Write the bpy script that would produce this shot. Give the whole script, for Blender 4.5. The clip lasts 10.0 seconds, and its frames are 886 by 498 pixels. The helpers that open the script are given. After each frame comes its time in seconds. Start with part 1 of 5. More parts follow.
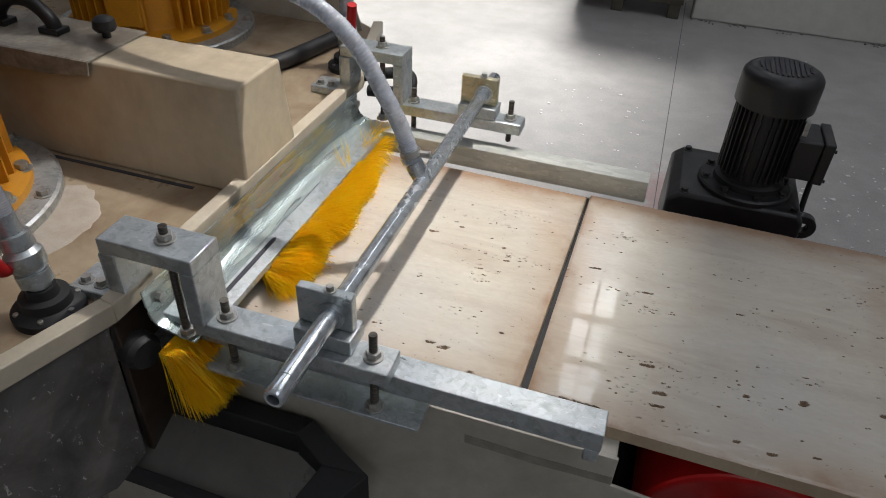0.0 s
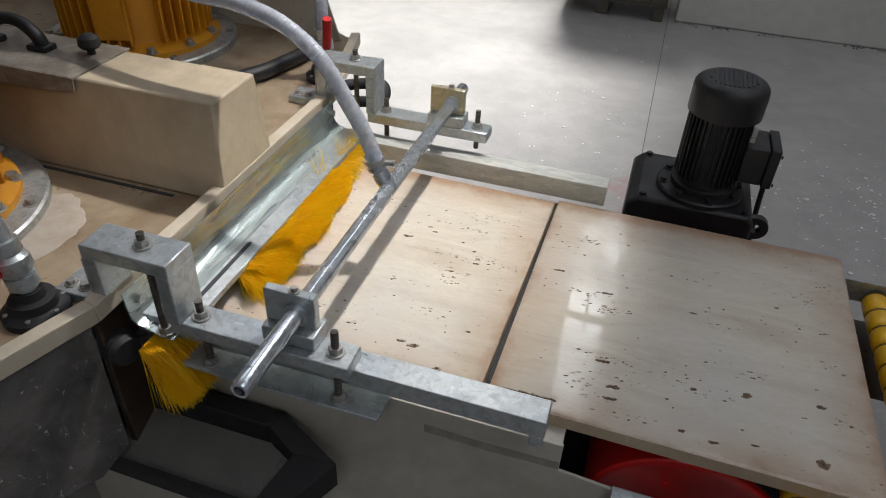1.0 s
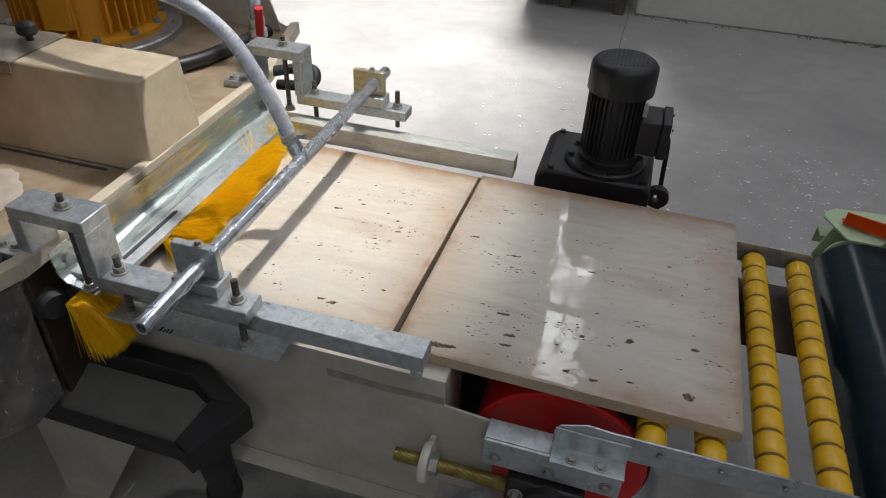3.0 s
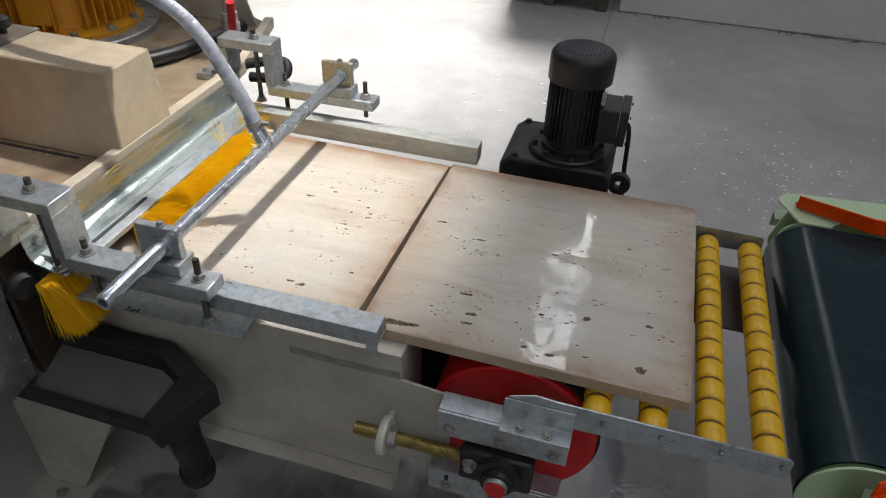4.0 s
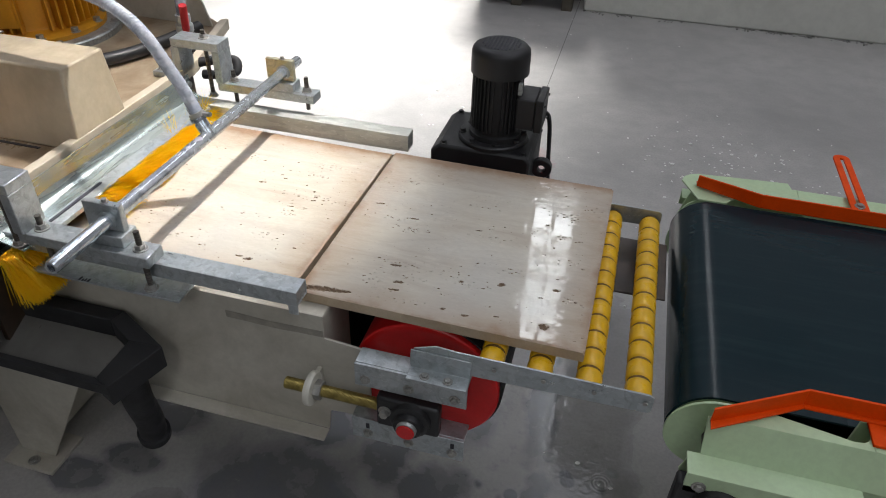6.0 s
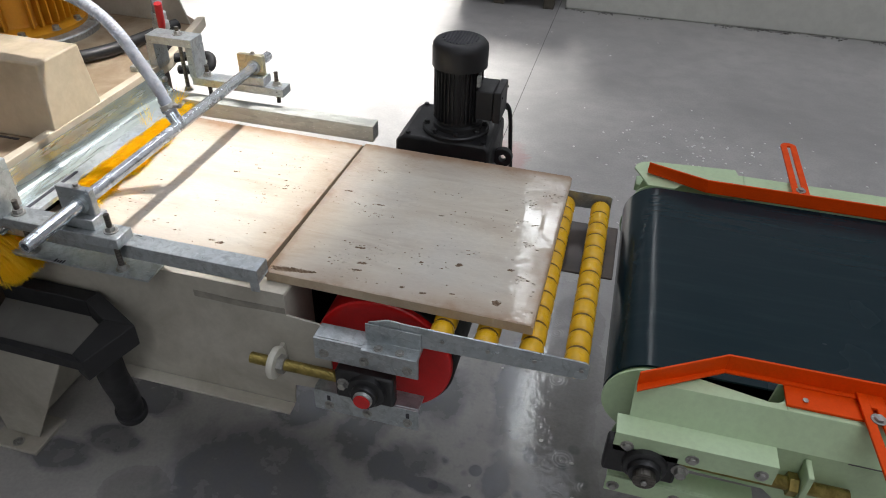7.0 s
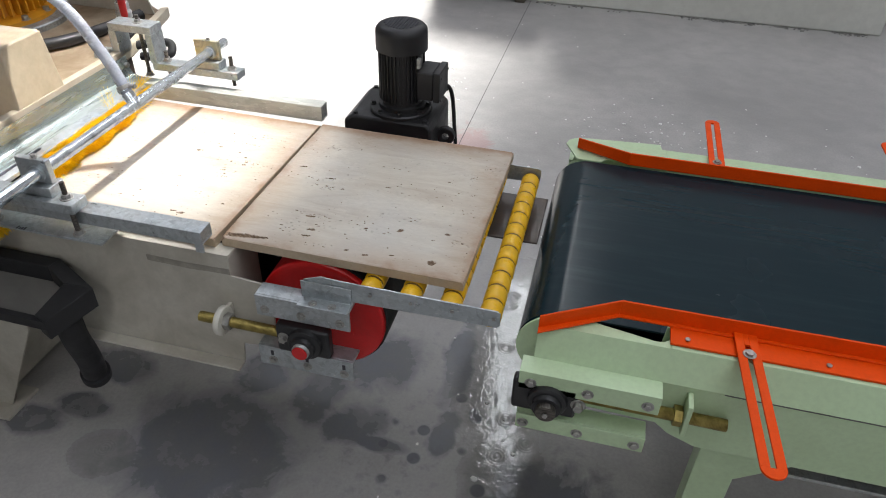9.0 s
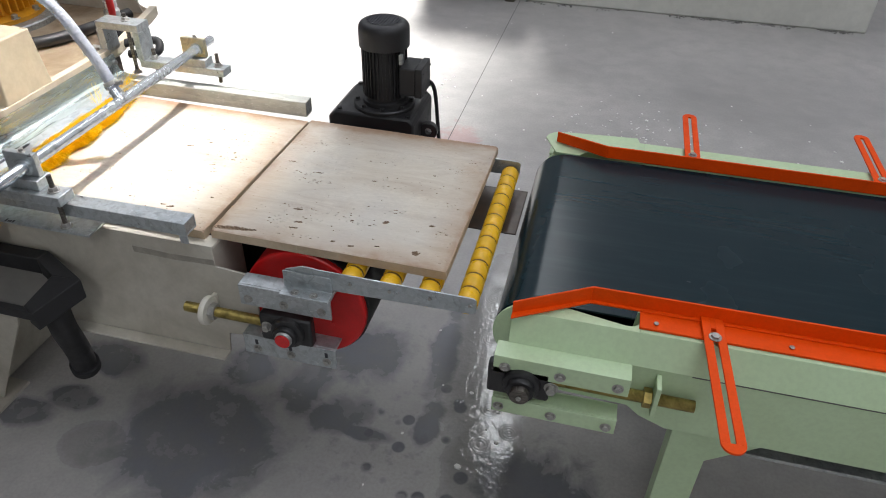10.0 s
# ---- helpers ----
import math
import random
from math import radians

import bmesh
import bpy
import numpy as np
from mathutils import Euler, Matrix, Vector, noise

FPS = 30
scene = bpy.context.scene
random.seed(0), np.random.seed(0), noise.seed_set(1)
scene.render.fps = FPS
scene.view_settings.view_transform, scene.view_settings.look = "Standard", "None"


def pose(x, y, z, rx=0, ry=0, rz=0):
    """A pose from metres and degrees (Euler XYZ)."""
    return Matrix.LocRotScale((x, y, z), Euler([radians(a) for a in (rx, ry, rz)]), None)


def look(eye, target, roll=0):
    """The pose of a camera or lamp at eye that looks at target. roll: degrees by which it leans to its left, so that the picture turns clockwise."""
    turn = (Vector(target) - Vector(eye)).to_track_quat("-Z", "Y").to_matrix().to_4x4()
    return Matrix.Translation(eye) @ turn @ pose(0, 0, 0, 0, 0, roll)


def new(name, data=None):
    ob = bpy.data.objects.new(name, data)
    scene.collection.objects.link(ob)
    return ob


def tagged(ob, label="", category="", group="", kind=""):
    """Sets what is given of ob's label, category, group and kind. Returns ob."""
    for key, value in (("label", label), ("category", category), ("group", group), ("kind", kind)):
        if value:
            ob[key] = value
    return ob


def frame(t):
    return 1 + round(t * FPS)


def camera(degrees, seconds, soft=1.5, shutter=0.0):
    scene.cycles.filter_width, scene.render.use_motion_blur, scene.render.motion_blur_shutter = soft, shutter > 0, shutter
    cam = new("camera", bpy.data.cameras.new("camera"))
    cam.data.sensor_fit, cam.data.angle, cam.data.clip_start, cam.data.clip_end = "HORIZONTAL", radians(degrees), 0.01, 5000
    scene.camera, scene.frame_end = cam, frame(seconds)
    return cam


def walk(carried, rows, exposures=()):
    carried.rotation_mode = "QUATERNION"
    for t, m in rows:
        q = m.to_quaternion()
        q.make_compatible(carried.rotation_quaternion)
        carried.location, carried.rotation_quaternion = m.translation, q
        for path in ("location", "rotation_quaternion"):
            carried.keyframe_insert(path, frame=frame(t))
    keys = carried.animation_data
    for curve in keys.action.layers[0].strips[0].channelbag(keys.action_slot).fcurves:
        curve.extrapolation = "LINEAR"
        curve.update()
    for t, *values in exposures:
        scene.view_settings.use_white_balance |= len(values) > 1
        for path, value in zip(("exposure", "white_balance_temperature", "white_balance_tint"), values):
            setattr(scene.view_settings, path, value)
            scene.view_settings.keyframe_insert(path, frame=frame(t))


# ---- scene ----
# ---- camera ----
cam = camera(64.8, 10.0, soft=1.0)
PATH = [
    (0, (0.274, -0.609, 1.67), (-0.179, 0.927, 0.471), 3.0),
    (0.5, (0.308, -0.627, 1.694), (-0.141, 0.91, 0.495), 2.8),
    (1, (0.35, -0.65, 1.726), (-0.096, 0.888, 0.527), 2.8),
    (1.5, (0.391, -0.672, 1.745), (-0.05, 0.868, 0.548), 2.8),
    (2, (0.445, -0.693, 1.747), (0.01, 0.848, 0.549), 2.7),
    (2.5, (0.502, -0.717, 1.752), (0.072, 0.825, 0.553), 2.6),
    (3, (0.555, -0.737, 1.753), (0.133, 0.806, 0.552), 2.6),
    (4.5, (0.688, -0.799, 1.764), (0.28, 0.749, 0.565), 2.3),
    (5, (0.736, -0.828, 1.782), (0.333, 0.721, 0.584), 2.2),
    (5.5, (0.788, -0.862, 1.8), (0.389, 0.69, 0.603), 2.1),
    (7, (0.961, -0.966, 1.838), (0.574, 0.589, 0.641), 1.8),
    (7.5, (1.016, -1.003, 1.851), (0.633, 0.552, 0.653), 1.7),
    (8, (1.067, -1.034, 1.855), (0.687, 0.522, 0.657), 1.7),
    (8.5, (1.116, -1.063, 1.858), (0.739, 0.493, 0.659), 1.5),
    (9, (1.149, -1.084, 1.86), (0.778, 0.472, 0.66), 1.6),
    (9.5, (1.18, -1.107, 1.863), (0.814, 0.451, 0.664), 1.6),
    (10, (1.203, -1.122, 1.867), (0.841, 0.437, 0.668), 1.5),
]
walk(cam, [(t, look(eye, target, roll)) for t, eye, target, roll in PATH], exposures=[(0, -1.22), (1, -1.18), (2.5, -1.06), (4.5, -0.85), (5.5, -0.71), (7, -0.47), (8.5, -0.23), (9.5, -0.11), (10, -0.08)])

# ---- world and light ----
world = bpy.data.worlds.new("hall_world")
scene.world = world
world.use_nodes = True
wn = world.node_tree.nodes
sky = wn.new("ShaderNodeTexSky")
sky.sky_type = "NISHITA"
sky.sun_disc = False
sky.sun_elevation = radians(35)
sky.sun_rotation = radians(0)
wn["Background"].inputs["Strength"].default_value = 0.1
world.node_tree.links.new(sky.outputs["Color"], wn["Background"].inputs["Color"])


def area_lamp(name, place, target, size, size_y, power, colour):
    data = bpy.data.lights.new(name, "AREA")
    data.shape, data.size, data.size_y, data.energy, data.color = "RECTANGLE", size, size_y, power, colour
    ob = new(name, data)
    ob.matrix_world = look(place, target)
    return ob


def spot_lamp(name, place, target, power, angle, blend, radius, colour):
    data = bpy.data.lights.new(name, "SPOT")
    data.energy, data.spot_size, data.spot_blend, data.shadow_soft_size, data.color = power, radians(angle), blend, radius, colour
    ob = new(name, data)
    ob.matrix_world = look(place, target)
    return ob


# the work light over the outlet and the floodlight on the floor behind
spot_lamp("work_light", (0.34, 1.18, 3.0), (-0.25, 0.49, 0.9), 500, 38, 0.85, 0.045, (1.0, 0.965, 0.94))
spot_lamp("floodlight", (-0.76, 7.6, 7.0), (-1.40, 3.6, 0.0), 16000, 31, 0.95, 0.75, (1.0, 0.985, 0.975))
# unseen area lamps added to fill the hall with soft light
area_lamp("hall_fill", (4.4, -1.5, 8.8), (4.4, -1.5, 0), 5.0, 5.0, 300, (0.89, 0.92, 1.03))
area_lamp("hall_fill", (3.0, 4.5, 8.8), (3.0, 4.5, 0), 5.0, 5.0, 215, (0.89, 0.92, 1.03))
area_lamp("hall_fill", (-4.0, 5.0, 8.8), (-4.0, 5.0, 0), 5.0, 5.0, 215, (0.89, 0.92, 1.03))
# added front lamp, unseen, that brightens the near upright faces
area_lamp("hall_fill", (1.2, -6.0, 6.4), (0.7, 0.0, 0.5), 2.6, 2.6, 95, (0.93, 0.94, 0.99))


# ---- materials ----
def material(name, rough=0.5, metal=0.0):
    m = bpy.data.materials.new(name)
    m.use_nodes = True
    nt = m.node_tree
    b = nt.nodes["Principled BSDF"]
    b.inputs["Roughness"].default_value = rough
    b.inputs["Metallic"].default_value = metal
    return m, nt, b


def coords(nt, scale=(1, 1, 1), kind="Object"):
    tc = nt.nodes.new("ShaderNodeTexCoord")
    mp = nt.nodes.new("ShaderNodeMapping")
    mp.inputs["Scale"].default_value = scale
    nt.links.new(tc.outputs[kind], mp.inputs["Vector"])
    return mp.outputs["Vector"]


def world_coords(nt, scale=(1, 1, 1)):
    g = nt.nodes.new("ShaderNodeNewGeometry")
    mp = nt.nodes.new("ShaderNodeMapping")
    mp.inputs["Scale"].default_value = scale
    nt.links.new(g.outputs["Position"], mp.inputs["Vector"])
    return mp.outputs["Vector"]


def noise_node(nt, vec, scale, detail=4.0, rough=0.6, distortion=0.0):
    n = nt.nodes.new("ShaderNodeTexNoise")
    n.inputs["Scale"].default_value = scale
    n.inputs["Detail"].default_value = detail
    n.inputs["Roughness"].default_value = rough
    n.inputs["Distortion"].default_value = distortion
    nt.links.new(vec, n.inputs["Vector"])
    return n.outputs["Fac"]


def ramp(nt, fac, stops):
    r = nt.nodes.new("ShaderNodeValToRGB")
    e = r.color_ramp.elements
    while len(e) < len(stops):
        e.new(0.5)
    for el, (p, c) in zip(e, stops):
        el.position = p
        el.color = (*c, 1) if len(c) == 3 else c
    nt.links.new(fac, r.inputs["Fac"])
    return r.outputs["Color"]


def grey(v):
    return (v, v, v)


def mix(nt, fac, a, b):
    m = nt.nodes.new("ShaderNodeMix")
    m.data_type = "RGBA"
    for s, v in ((m.inputs["Factor"], fac), (m.inputs["A"], a), (m.inputs["B"], b)):
        if isinstance(v, (int, float)):
            s.default_value = v
        elif isinstance(v, tuple):
            s.default_value = (*v, 1)
        else:
            nt.links.new(v, s)
    return m.outputs["Result"]


def math_node(nt, op, a, b=0.0, clamp=False):
    m = nt.nodes.new("ShaderNodeMath")
    m.operation, m.use_clamp = op, clamp
    for s, v in ((m.inputs[0], a), (m.inputs[1], b)):
        if isinstance(v, (int, float)):
            s.default_value = v
        else:
            nt.links.new(v, s)
    return m.outputs[0]


def bump(nt, b, height, strength=0.2, dist=0.002):
    n = nt.nodes.new("ShaderNodeBump")
    n.inputs["Strength"].default_value = strength
    n.inputs["Distance"].default_value = dist
    nt.links.new(height, n.inputs["Height"])
    nt.links.new(n.outputs["Normal"], b.inputs["Normal"])


def painted(name, colour, dirt, rough=0.45, amount=0.5, scale=9.0, grain=0.15):
    """Paint with two scales of dirt and a fine skin."""
    m, nt, b = material(name, rough)
    v = world_coords(nt)
    big = noise_node(nt, v, scale, 6, 0.65, 0.4)
    fine = noise_node(nt, v, scale * 14, 3, 0.6)
    f = ramp(nt, big, [(0.42, grey(0)), (0.72, grey(amount))])
    c = mix(nt, f, colour, dirt)
    c = mix(nt, ramp(nt, fine, [(0.35, grey(0.22)), (0.6, grey(0))]), c, tuple(x * 0.7 for x in colour))
    nt.links.new(c, b.inputs["Base Color"])
    nt.links.new(ramp(nt, big, [(0.3, grey(rough - 0.08)), (0.75, grey(min(1, rough + 0.22)))]), b.inputs["Roughness"])
    bump(nt, b, fine, grain, 0.001)
    return m


def galvanised(name, base, rough=0.3, streak=(1, 1, 1), dull=0.35, dark=0.55, metal=0.78, relief=0.16):
    m, nt, b = material(name, rough, metal)
    v = world_coords(nt, streak)
    vo = nt.nodes.new("ShaderNodeTexVoronoi")
    vo.inputs["Scale"].default_value = 90
    nt.links.new(v, vo.inputs["Vector"])
    big = noise_node(nt, v, 11, 7, 0.7, 0.6)
    fine = noise_node(nt, v, 120, 3)
    spangle = nt.nodes.new("ShaderNodeSeparateColor")
    nt.links.new(vo.outputs["Color"], spangle.inputs["Color"])
    c = mix(nt, spangle.outputs["Red"], tuple(x * 0.8 for x in base), base)
    c = mix(nt, ramp(nt, big, [(0.45, grey(0)), (0.7, grey(dull))]), c, (0.62, 0.62, 0.58))
    blot = noise_node(nt, v, 38, 5, 0.7, 1.2)
    c = mix(nt, ramp(nt, blot, [(0.50, grey(0)), (0.66, grey(dark))]), c, (0.20, 0.205, 0.20))
    scuff = noise_node(nt, world_coords(nt, (1.0, 6.0, 3.0)), 60, 4, 0.65, 0.5)
    c = mix(nt, ramp(nt, scuff, [(0.62, grey(0)), (0.68, grey(0.6))]), c, (0.74, 0.75, 0.74))
    nt.links.new(c, b.inputs["Base Color"])
    r = math_node(nt, "ADD", math_node(nt, "MULTIPLY", big, 0.5), rough - 0.22)
    nt.links.new(math_node(nt, "ADD", r, math_node(nt, "MULTIPLY", spangle.outputs["Green"], 0.1)), b.inputs["Roughness"])
    bump(nt, b, math_node(nt, "ADD", fine, blot), relief, 0.0012)
    return m


GALV = galvanised("galvanised_steel", (0.50, 0.545, 0.56), dark=0.42)
GALV_BRUSHED = galvanised("brushed_zinc", (0.46, 0.53, 0.51), 0.19, (1, 0.12, 1), 0.12, 0.2, relief=0.03)
GALV_DULL = galvanised("dull_zinc", (0.50, 0.52, 0.50), 0.45, (1, 1, 1), 0.6)
ZINC_PALE = galvanised("pale_zinc", (0.56, 0.58, 0.53), 0.42, (0.3, 1, 1), 0.5, 0.25, 0.4)
PIPE = galvanised("zinc_pipe", (0.62, 0.67, 0.72), 0.12, (1, 0.6, 1), 0.15, 0.65)
ZINC_YELLOW = galvanised("yellow_zinc", (0.60, 0.55, 0.36), 0.34)
BOLT = galvanised("zinc_bolt", (0.42, 0.41, 0.38), 0.32)
THREAD, _nt, _b = material("dark_threaded_steel", 0.4, 0.85)
_n = noise_node(_nt, world_coords(_nt, (1, 1, 20)), 30)
_nt.links.new(ramp(_nt, _n, [(0.3, (0.05, 0.045, 0.04)), (0.8, (0.25, 0.23, 0.2))]), _b.inputs["Base Color"])
BRASS, _nt, _b = material("yellow_passivated_rod", 0.38, 0.75)
_n = noise_node(_nt, world_coords(_nt), 45, 5)
_nt.links.new(ramp(_nt, _n, [(0.3, (0.16, 0.12, 0.03)), (0.7, (0.42, 0.33, 0.10))]), _b.inputs["Base Color"])
CREAM = painted("cream_paint", (0.54, 0.48, 0.37), (0.32, 0.25, 0.16), 0.42, 0.4)
# slurry-stained cream, browned further to hold the cover's near-side shade
COVER_CREAM = painted("slurry_and_shade_cream_paint", (0.50, 0.43, 0.31), (0.20, 0.14, 0.08), 0.42, 0.85, 2.6)
CREAM_GREY = painted("grey_cream_paint", (0.50, 0.475, 0.40), (0.26, 0.22, 0.16), 0.45, 0.65, 5.0)
# brown-stained table paint, darkened overall to include motor and cover shadows
DECK = painted("stained_shaded_deck_paint", (0.36, 0.285, 0.195), (0.16, 0.10, 0.052), 0.30, 0.9, 5.0)
YELLOW = painted("yellow_paint", (0.66, 0.29, 0.012), (0.36, 0.17, 0.025), 0.38, 0.35)
ROLLER_YELLOW = painted("yellow_plastic", (0.80, 0.46, 0.012), (0.45, 0.27, 0.03), 0.28, 0.4, 30)
# dark brown that paints the shade of the open sleeve gaps
GAP_SHADE = painted("dark_gap_shade", (0.16, 0.085, 0.012), (0.05, 0.03, 0.012), 0.6, 0.7, 40)
RED = painted("red_paint", (0.70, 0.013, 0.014), (0.36, 0.01, 0.01), 0.33, 0.4, 8)
RED_HANDLE = painted("red_plastic", (0.5, 0.01, 0.012), (0.25, 0.01, 0.01), 0.35, 0.2)
BLACK = painted("black_paint", (0.014, 0.014, 0.015), (0.035, 0.033, 0.03), 0.42, 0.5, 14)
RUBBER = painted("black_rubber", (0.012, 0.012, 0.013), (0.03, 0.03, 0.028), 0.6, 0.5, 20)
GREEN = painted("pale_green_paint", (0.50, 0.645, 0.40), (0.36, 0.44, 0.24), 0.36, 0.3, 6)
ORANGE = painted("orange_paint", (0.82, 0.074, 0.001), (0.52, 0.05, 0.001), 0.45, 0.35, 12)
ORANGE.node_tree.nodes["Principled BSDF"].inputs["Specular IOR Level"].default_value = 0.16
PLASTER = painted("white_plaster", (0.66, 0.66, 0.60), (0.48, 0.47, 0.42), 0.8, 0.4, 1.5)
HALLWALL = painted("grey_hall_wall", (0.58, 0.58, 0.57), (0.44, 0.44, 0.42), 0.85, 0.5, 0.6)
DARK_BROWN = painted("dark_brown_plate", (0.055, 0.034, 0.02), (0.022, 0.018, 0.015), 0.35, 0.8, 16)
TRAY = painted("grey_tray", (0.15, 0.145, 0.13), (0.07, 0.068, 0.06), 0.25, 0.6, 5)
CRUST = painted("dried_slurry", (0.42, 0.37, 0.31), (0.34, 0.27, 0.19), 0.75, 0.7, 25, 0.5)
GRIME = painted("joint_grime", (0.16, 0.155, 0.15), (0.08, 0.075, 0.07), 0.8, 0.6, 6)
CHIP = painted("pale_chip", (0.84, 0.83, 0.80), (0.5, 0.48, 0.44), 0.8, 0.3, 40)
NYLON = painted("white_nylon", (0.66, 0.64, 0.55), (0.4, 0.37, 0.28), 0.4, 0.4, 30)
INK = painted("dark_ink", (0.03, 0.03, 0.04), (0.06, 0.06, 0.06), 0.6, 0.4, 30)
CRATE = painted("weathered_plank", (0.105, 0.092, 0.070), (0.06, 0.048, 0.035), 0.7, 0.6, 12)
# tone of the shadow band painted on the conveyor's side plate
SHADE_BAND = painted("shade_band_paint", (0.27, 0.25, 0.21), (0.42, 0.39, 0.32), 0.6, 0.8, 30)
COVER = painted("grey_cover_plate", (0.15, 0.13, 0.105), (0.52, 0.47, 0.39), 0.4, 0.95, 9)

DARKWET, _nt, _b = material("wet_dark_plate", 0.22)
_n = noise_node(_nt, world_coords(_nt), 9, 6, 0.65, 0.5)
_c = ramp(_nt, _n, [(0.3, (0.055, 0.050, 0.045)), (0.6, (0.13, 0.122, 0.113)), (0.8, (0.18, 0.165, 0.15))])
_n = noise_node(_nt, world_coords(_nt, (1.0, 1.0, 0.55)), 75, 4, 0.7, 0.8)
_nt.links.new(mix(_nt, ramp(_nt, _n, [(0.63, grey(0)), (0.68, grey(0.8))]), _c, (0.46, 0.44, 0.41)), _b.inputs["Base Color"])
bump(_nt, _b, _n, 0.2, 0.002)

# bristles: varied yellow filaments
BRISTLE, _nt, _b = material("yellow_bristle", 0.45)
_gi = _nt.nodes.new("ShaderNodeNewGeometry")
_nt.links.new(ramp(_nt, _gi.outputs["Random Per Island"], [(0.0, (0.90, 0.45, 0.002)), (0.5, (0.97, 0.63, 0.004)), (1.0, (0.99, 0.80, 0.015))]), _b.inputs["Base Color"])
_tr = _nt.nodes.new("ShaderNodeBsdfTranslucent")
_tr.inputs["Color"].default_value = (0.98, 0.72, 0.01, 1)
_ms = _nt.nodes.new("ShaderNodeMixShader")
_ms.inputs["Fac"].default_value = 0.45
_nt.links.new(_b.outputs["BSDF"], _ms.inputs[1])
_nt.links.new(_tr.outputs["BSDF"], _ms.inputs[2])
_nt.links.new(_ms.outputs["Shader"], _nt.nodes["Material Output"].inputs["Surface"])

# dark blue-green conveyor belt with rubbed streaks along its run
BELT, _nt, _b = material("dark_conveyor_belt", 0.4)
_v = world_coords(_nt, (1.2, 14, 1))
_n = noise_node(_nt, _v, 3.2, 6, 0.65)
_n2 = noise_node(_nt, world_coords(_nt), 2.2, 4)
_c = mix(_nt, ramp(_nt, _n, [(0.50, grey(0)), (0.75, grey(0.4))]), (0.006, 0.019, 0.025), (0.020, 0.038, 0.043))
_b.inputs["Specular IOR Level"].default_value = 0.22
_nt.links.new(_c, _b.inputs["Base Color"])
_nt.links.new(ramp(_nt, _n2, [(0.3, grey(0.19)), (0.7, grey(0.32))]), _b.inputs["Roughness"])
bump(_nt, _b, _n, 0.05, 0.001)

# clear ribbed hose
HOSE, _nt, _b = material("clear_ribbed_hose", 0.25)
_b.inputs["Transmission Weight"].default_value = 0.55
_n = noise_node(_nt, world_coords(_nt), 60, 3)
_nt.links.new(ramp(_nt, _n, [(0.3, (0.54, 0.58, 0.66)), (0.7, (0.74, 0.78, 0.85))]), _b.inputs["Base Color"])

# travertine: veins along the slab, wet sheen, pores
STONE, _nt, _b = material("wet_travertine", 0.3)
_v = coords(_nt, (1.0, 4.2, 4.2))
_veins = noise_node(_nt, _v, 3.0, 6, 0.62, 0.7)
_fine = noise_node(_nt, coords(_nt, (1, 3, 3)), 46, 4, 0.6)
_pore = noise_node(_nt, coords(_nt, (1.0, 2.2, 2.2)), 85, 2, 0.5, 0.3)
_c = ramp(_nt, _veins, [(0.28, (0.50, 0.42, 0.325)), (0.46, (0.62, 0.56, 0.455)), (0.6, (0.68, 0.63, 0.525)), (0.78, (0.58, 0.51, 0.405))])
_cloud = noise_node(_nt, coords(_nt), 3.2, 4, 0.55, 0.4)
_c = mix(_nt, ramp(_nt, _cloud, [(0.42, grey(0)), (0.66, grey(0.6))]), _c, (0.57, 0.555, 0.51))
_c = mix(_nt, ramp(_nt, _fine, [(0.3, grey(0.12)), (0.62, grey(0))]), _c, (0.36, 0.30, 0.24))
# brown dirt soaked in along the rims
_sx = _nt.nodes.new("ShaderNodeSeparateXYZ")
_nt.links.new(coords(_nt), _sx.inputs["Vector"])
_ex = math_node(_nt, "ABSOLUTE", _sx.outputs["X"])
_ey = math_node(_nt, "MAXIMUM", math_node(_nt, "ADD", _sx.outputs["Y"], 0.028), math_node(_nt, "MULTIPLY", _sx.outputs["Y"], -1.0))
_rim = math_node(_nt, "MAXIMUM", math_node(_nt, "SUBTRACT", _ex, 0.0), math_node(_nt, "SUBTRACT", _ey, 0.012))
_rim = math_node(_nt, "ADD", _rim, math_node(_nt, "MULTIPLY", math_node(_nt, "SUBTRACT", noise_node(_nt, coords(_nt), 9, 5), 0.5), 0.11))
_c = mix(_nt, ramp(_nt, _rim, [(0.205, grey(0)), (0.285, grey(0.42)), (0.315, grey(0.92))]), _c, (0.34, 0.215, 0.13))
_pm = math_node(_nt, "MULTIPLY", ramp(_nt, _pore, [(0.69, grey(0)), (0.73, grey(1))]), ramp(_nt, _veins, [(0.40, grey(1)), (0.58, grey(0))]))
_c = mix(_nt, _pm, _c, (0.24, 0.18, 0.13))
_nt.links.new(_c, _b.inputs["Base Color"])
_wet = math_node(_nt, "ADD", math_node(_nt, "MULTIPLY", noise_node(_nt, coords(_nt), 4.5, 5, 0.6), 0.62), math_node(_nt, "MULTIPLY", noise_node(_nt, coords(_nt, (1, 2.5, 1)), 75, 4, 0.7), 0.38))
_b.inputs["Roughness"].default_value = 0.5
_b.inputs["Specular IOR Level"].default_value = 0.1
# a film of water, smooth in some patches and beaded or rippled in others
_film = ramp(_nt, _wet, [(0.47, grey(1.0)), (0.53, grey(0.75)), (0.57, grey(0.12))])
_nt.links.new(_film, _b.inputs["Coat Weight"])
_b.inputs["Coat Roughness"].default_value = 0.008
_b.inputs["Coat IOR"].default_value = 1.5
_bead = noise_node(_nt, coords(_nt, (1.0, 2.6, 1.0)), 38, 2, 0.5, 0.6)
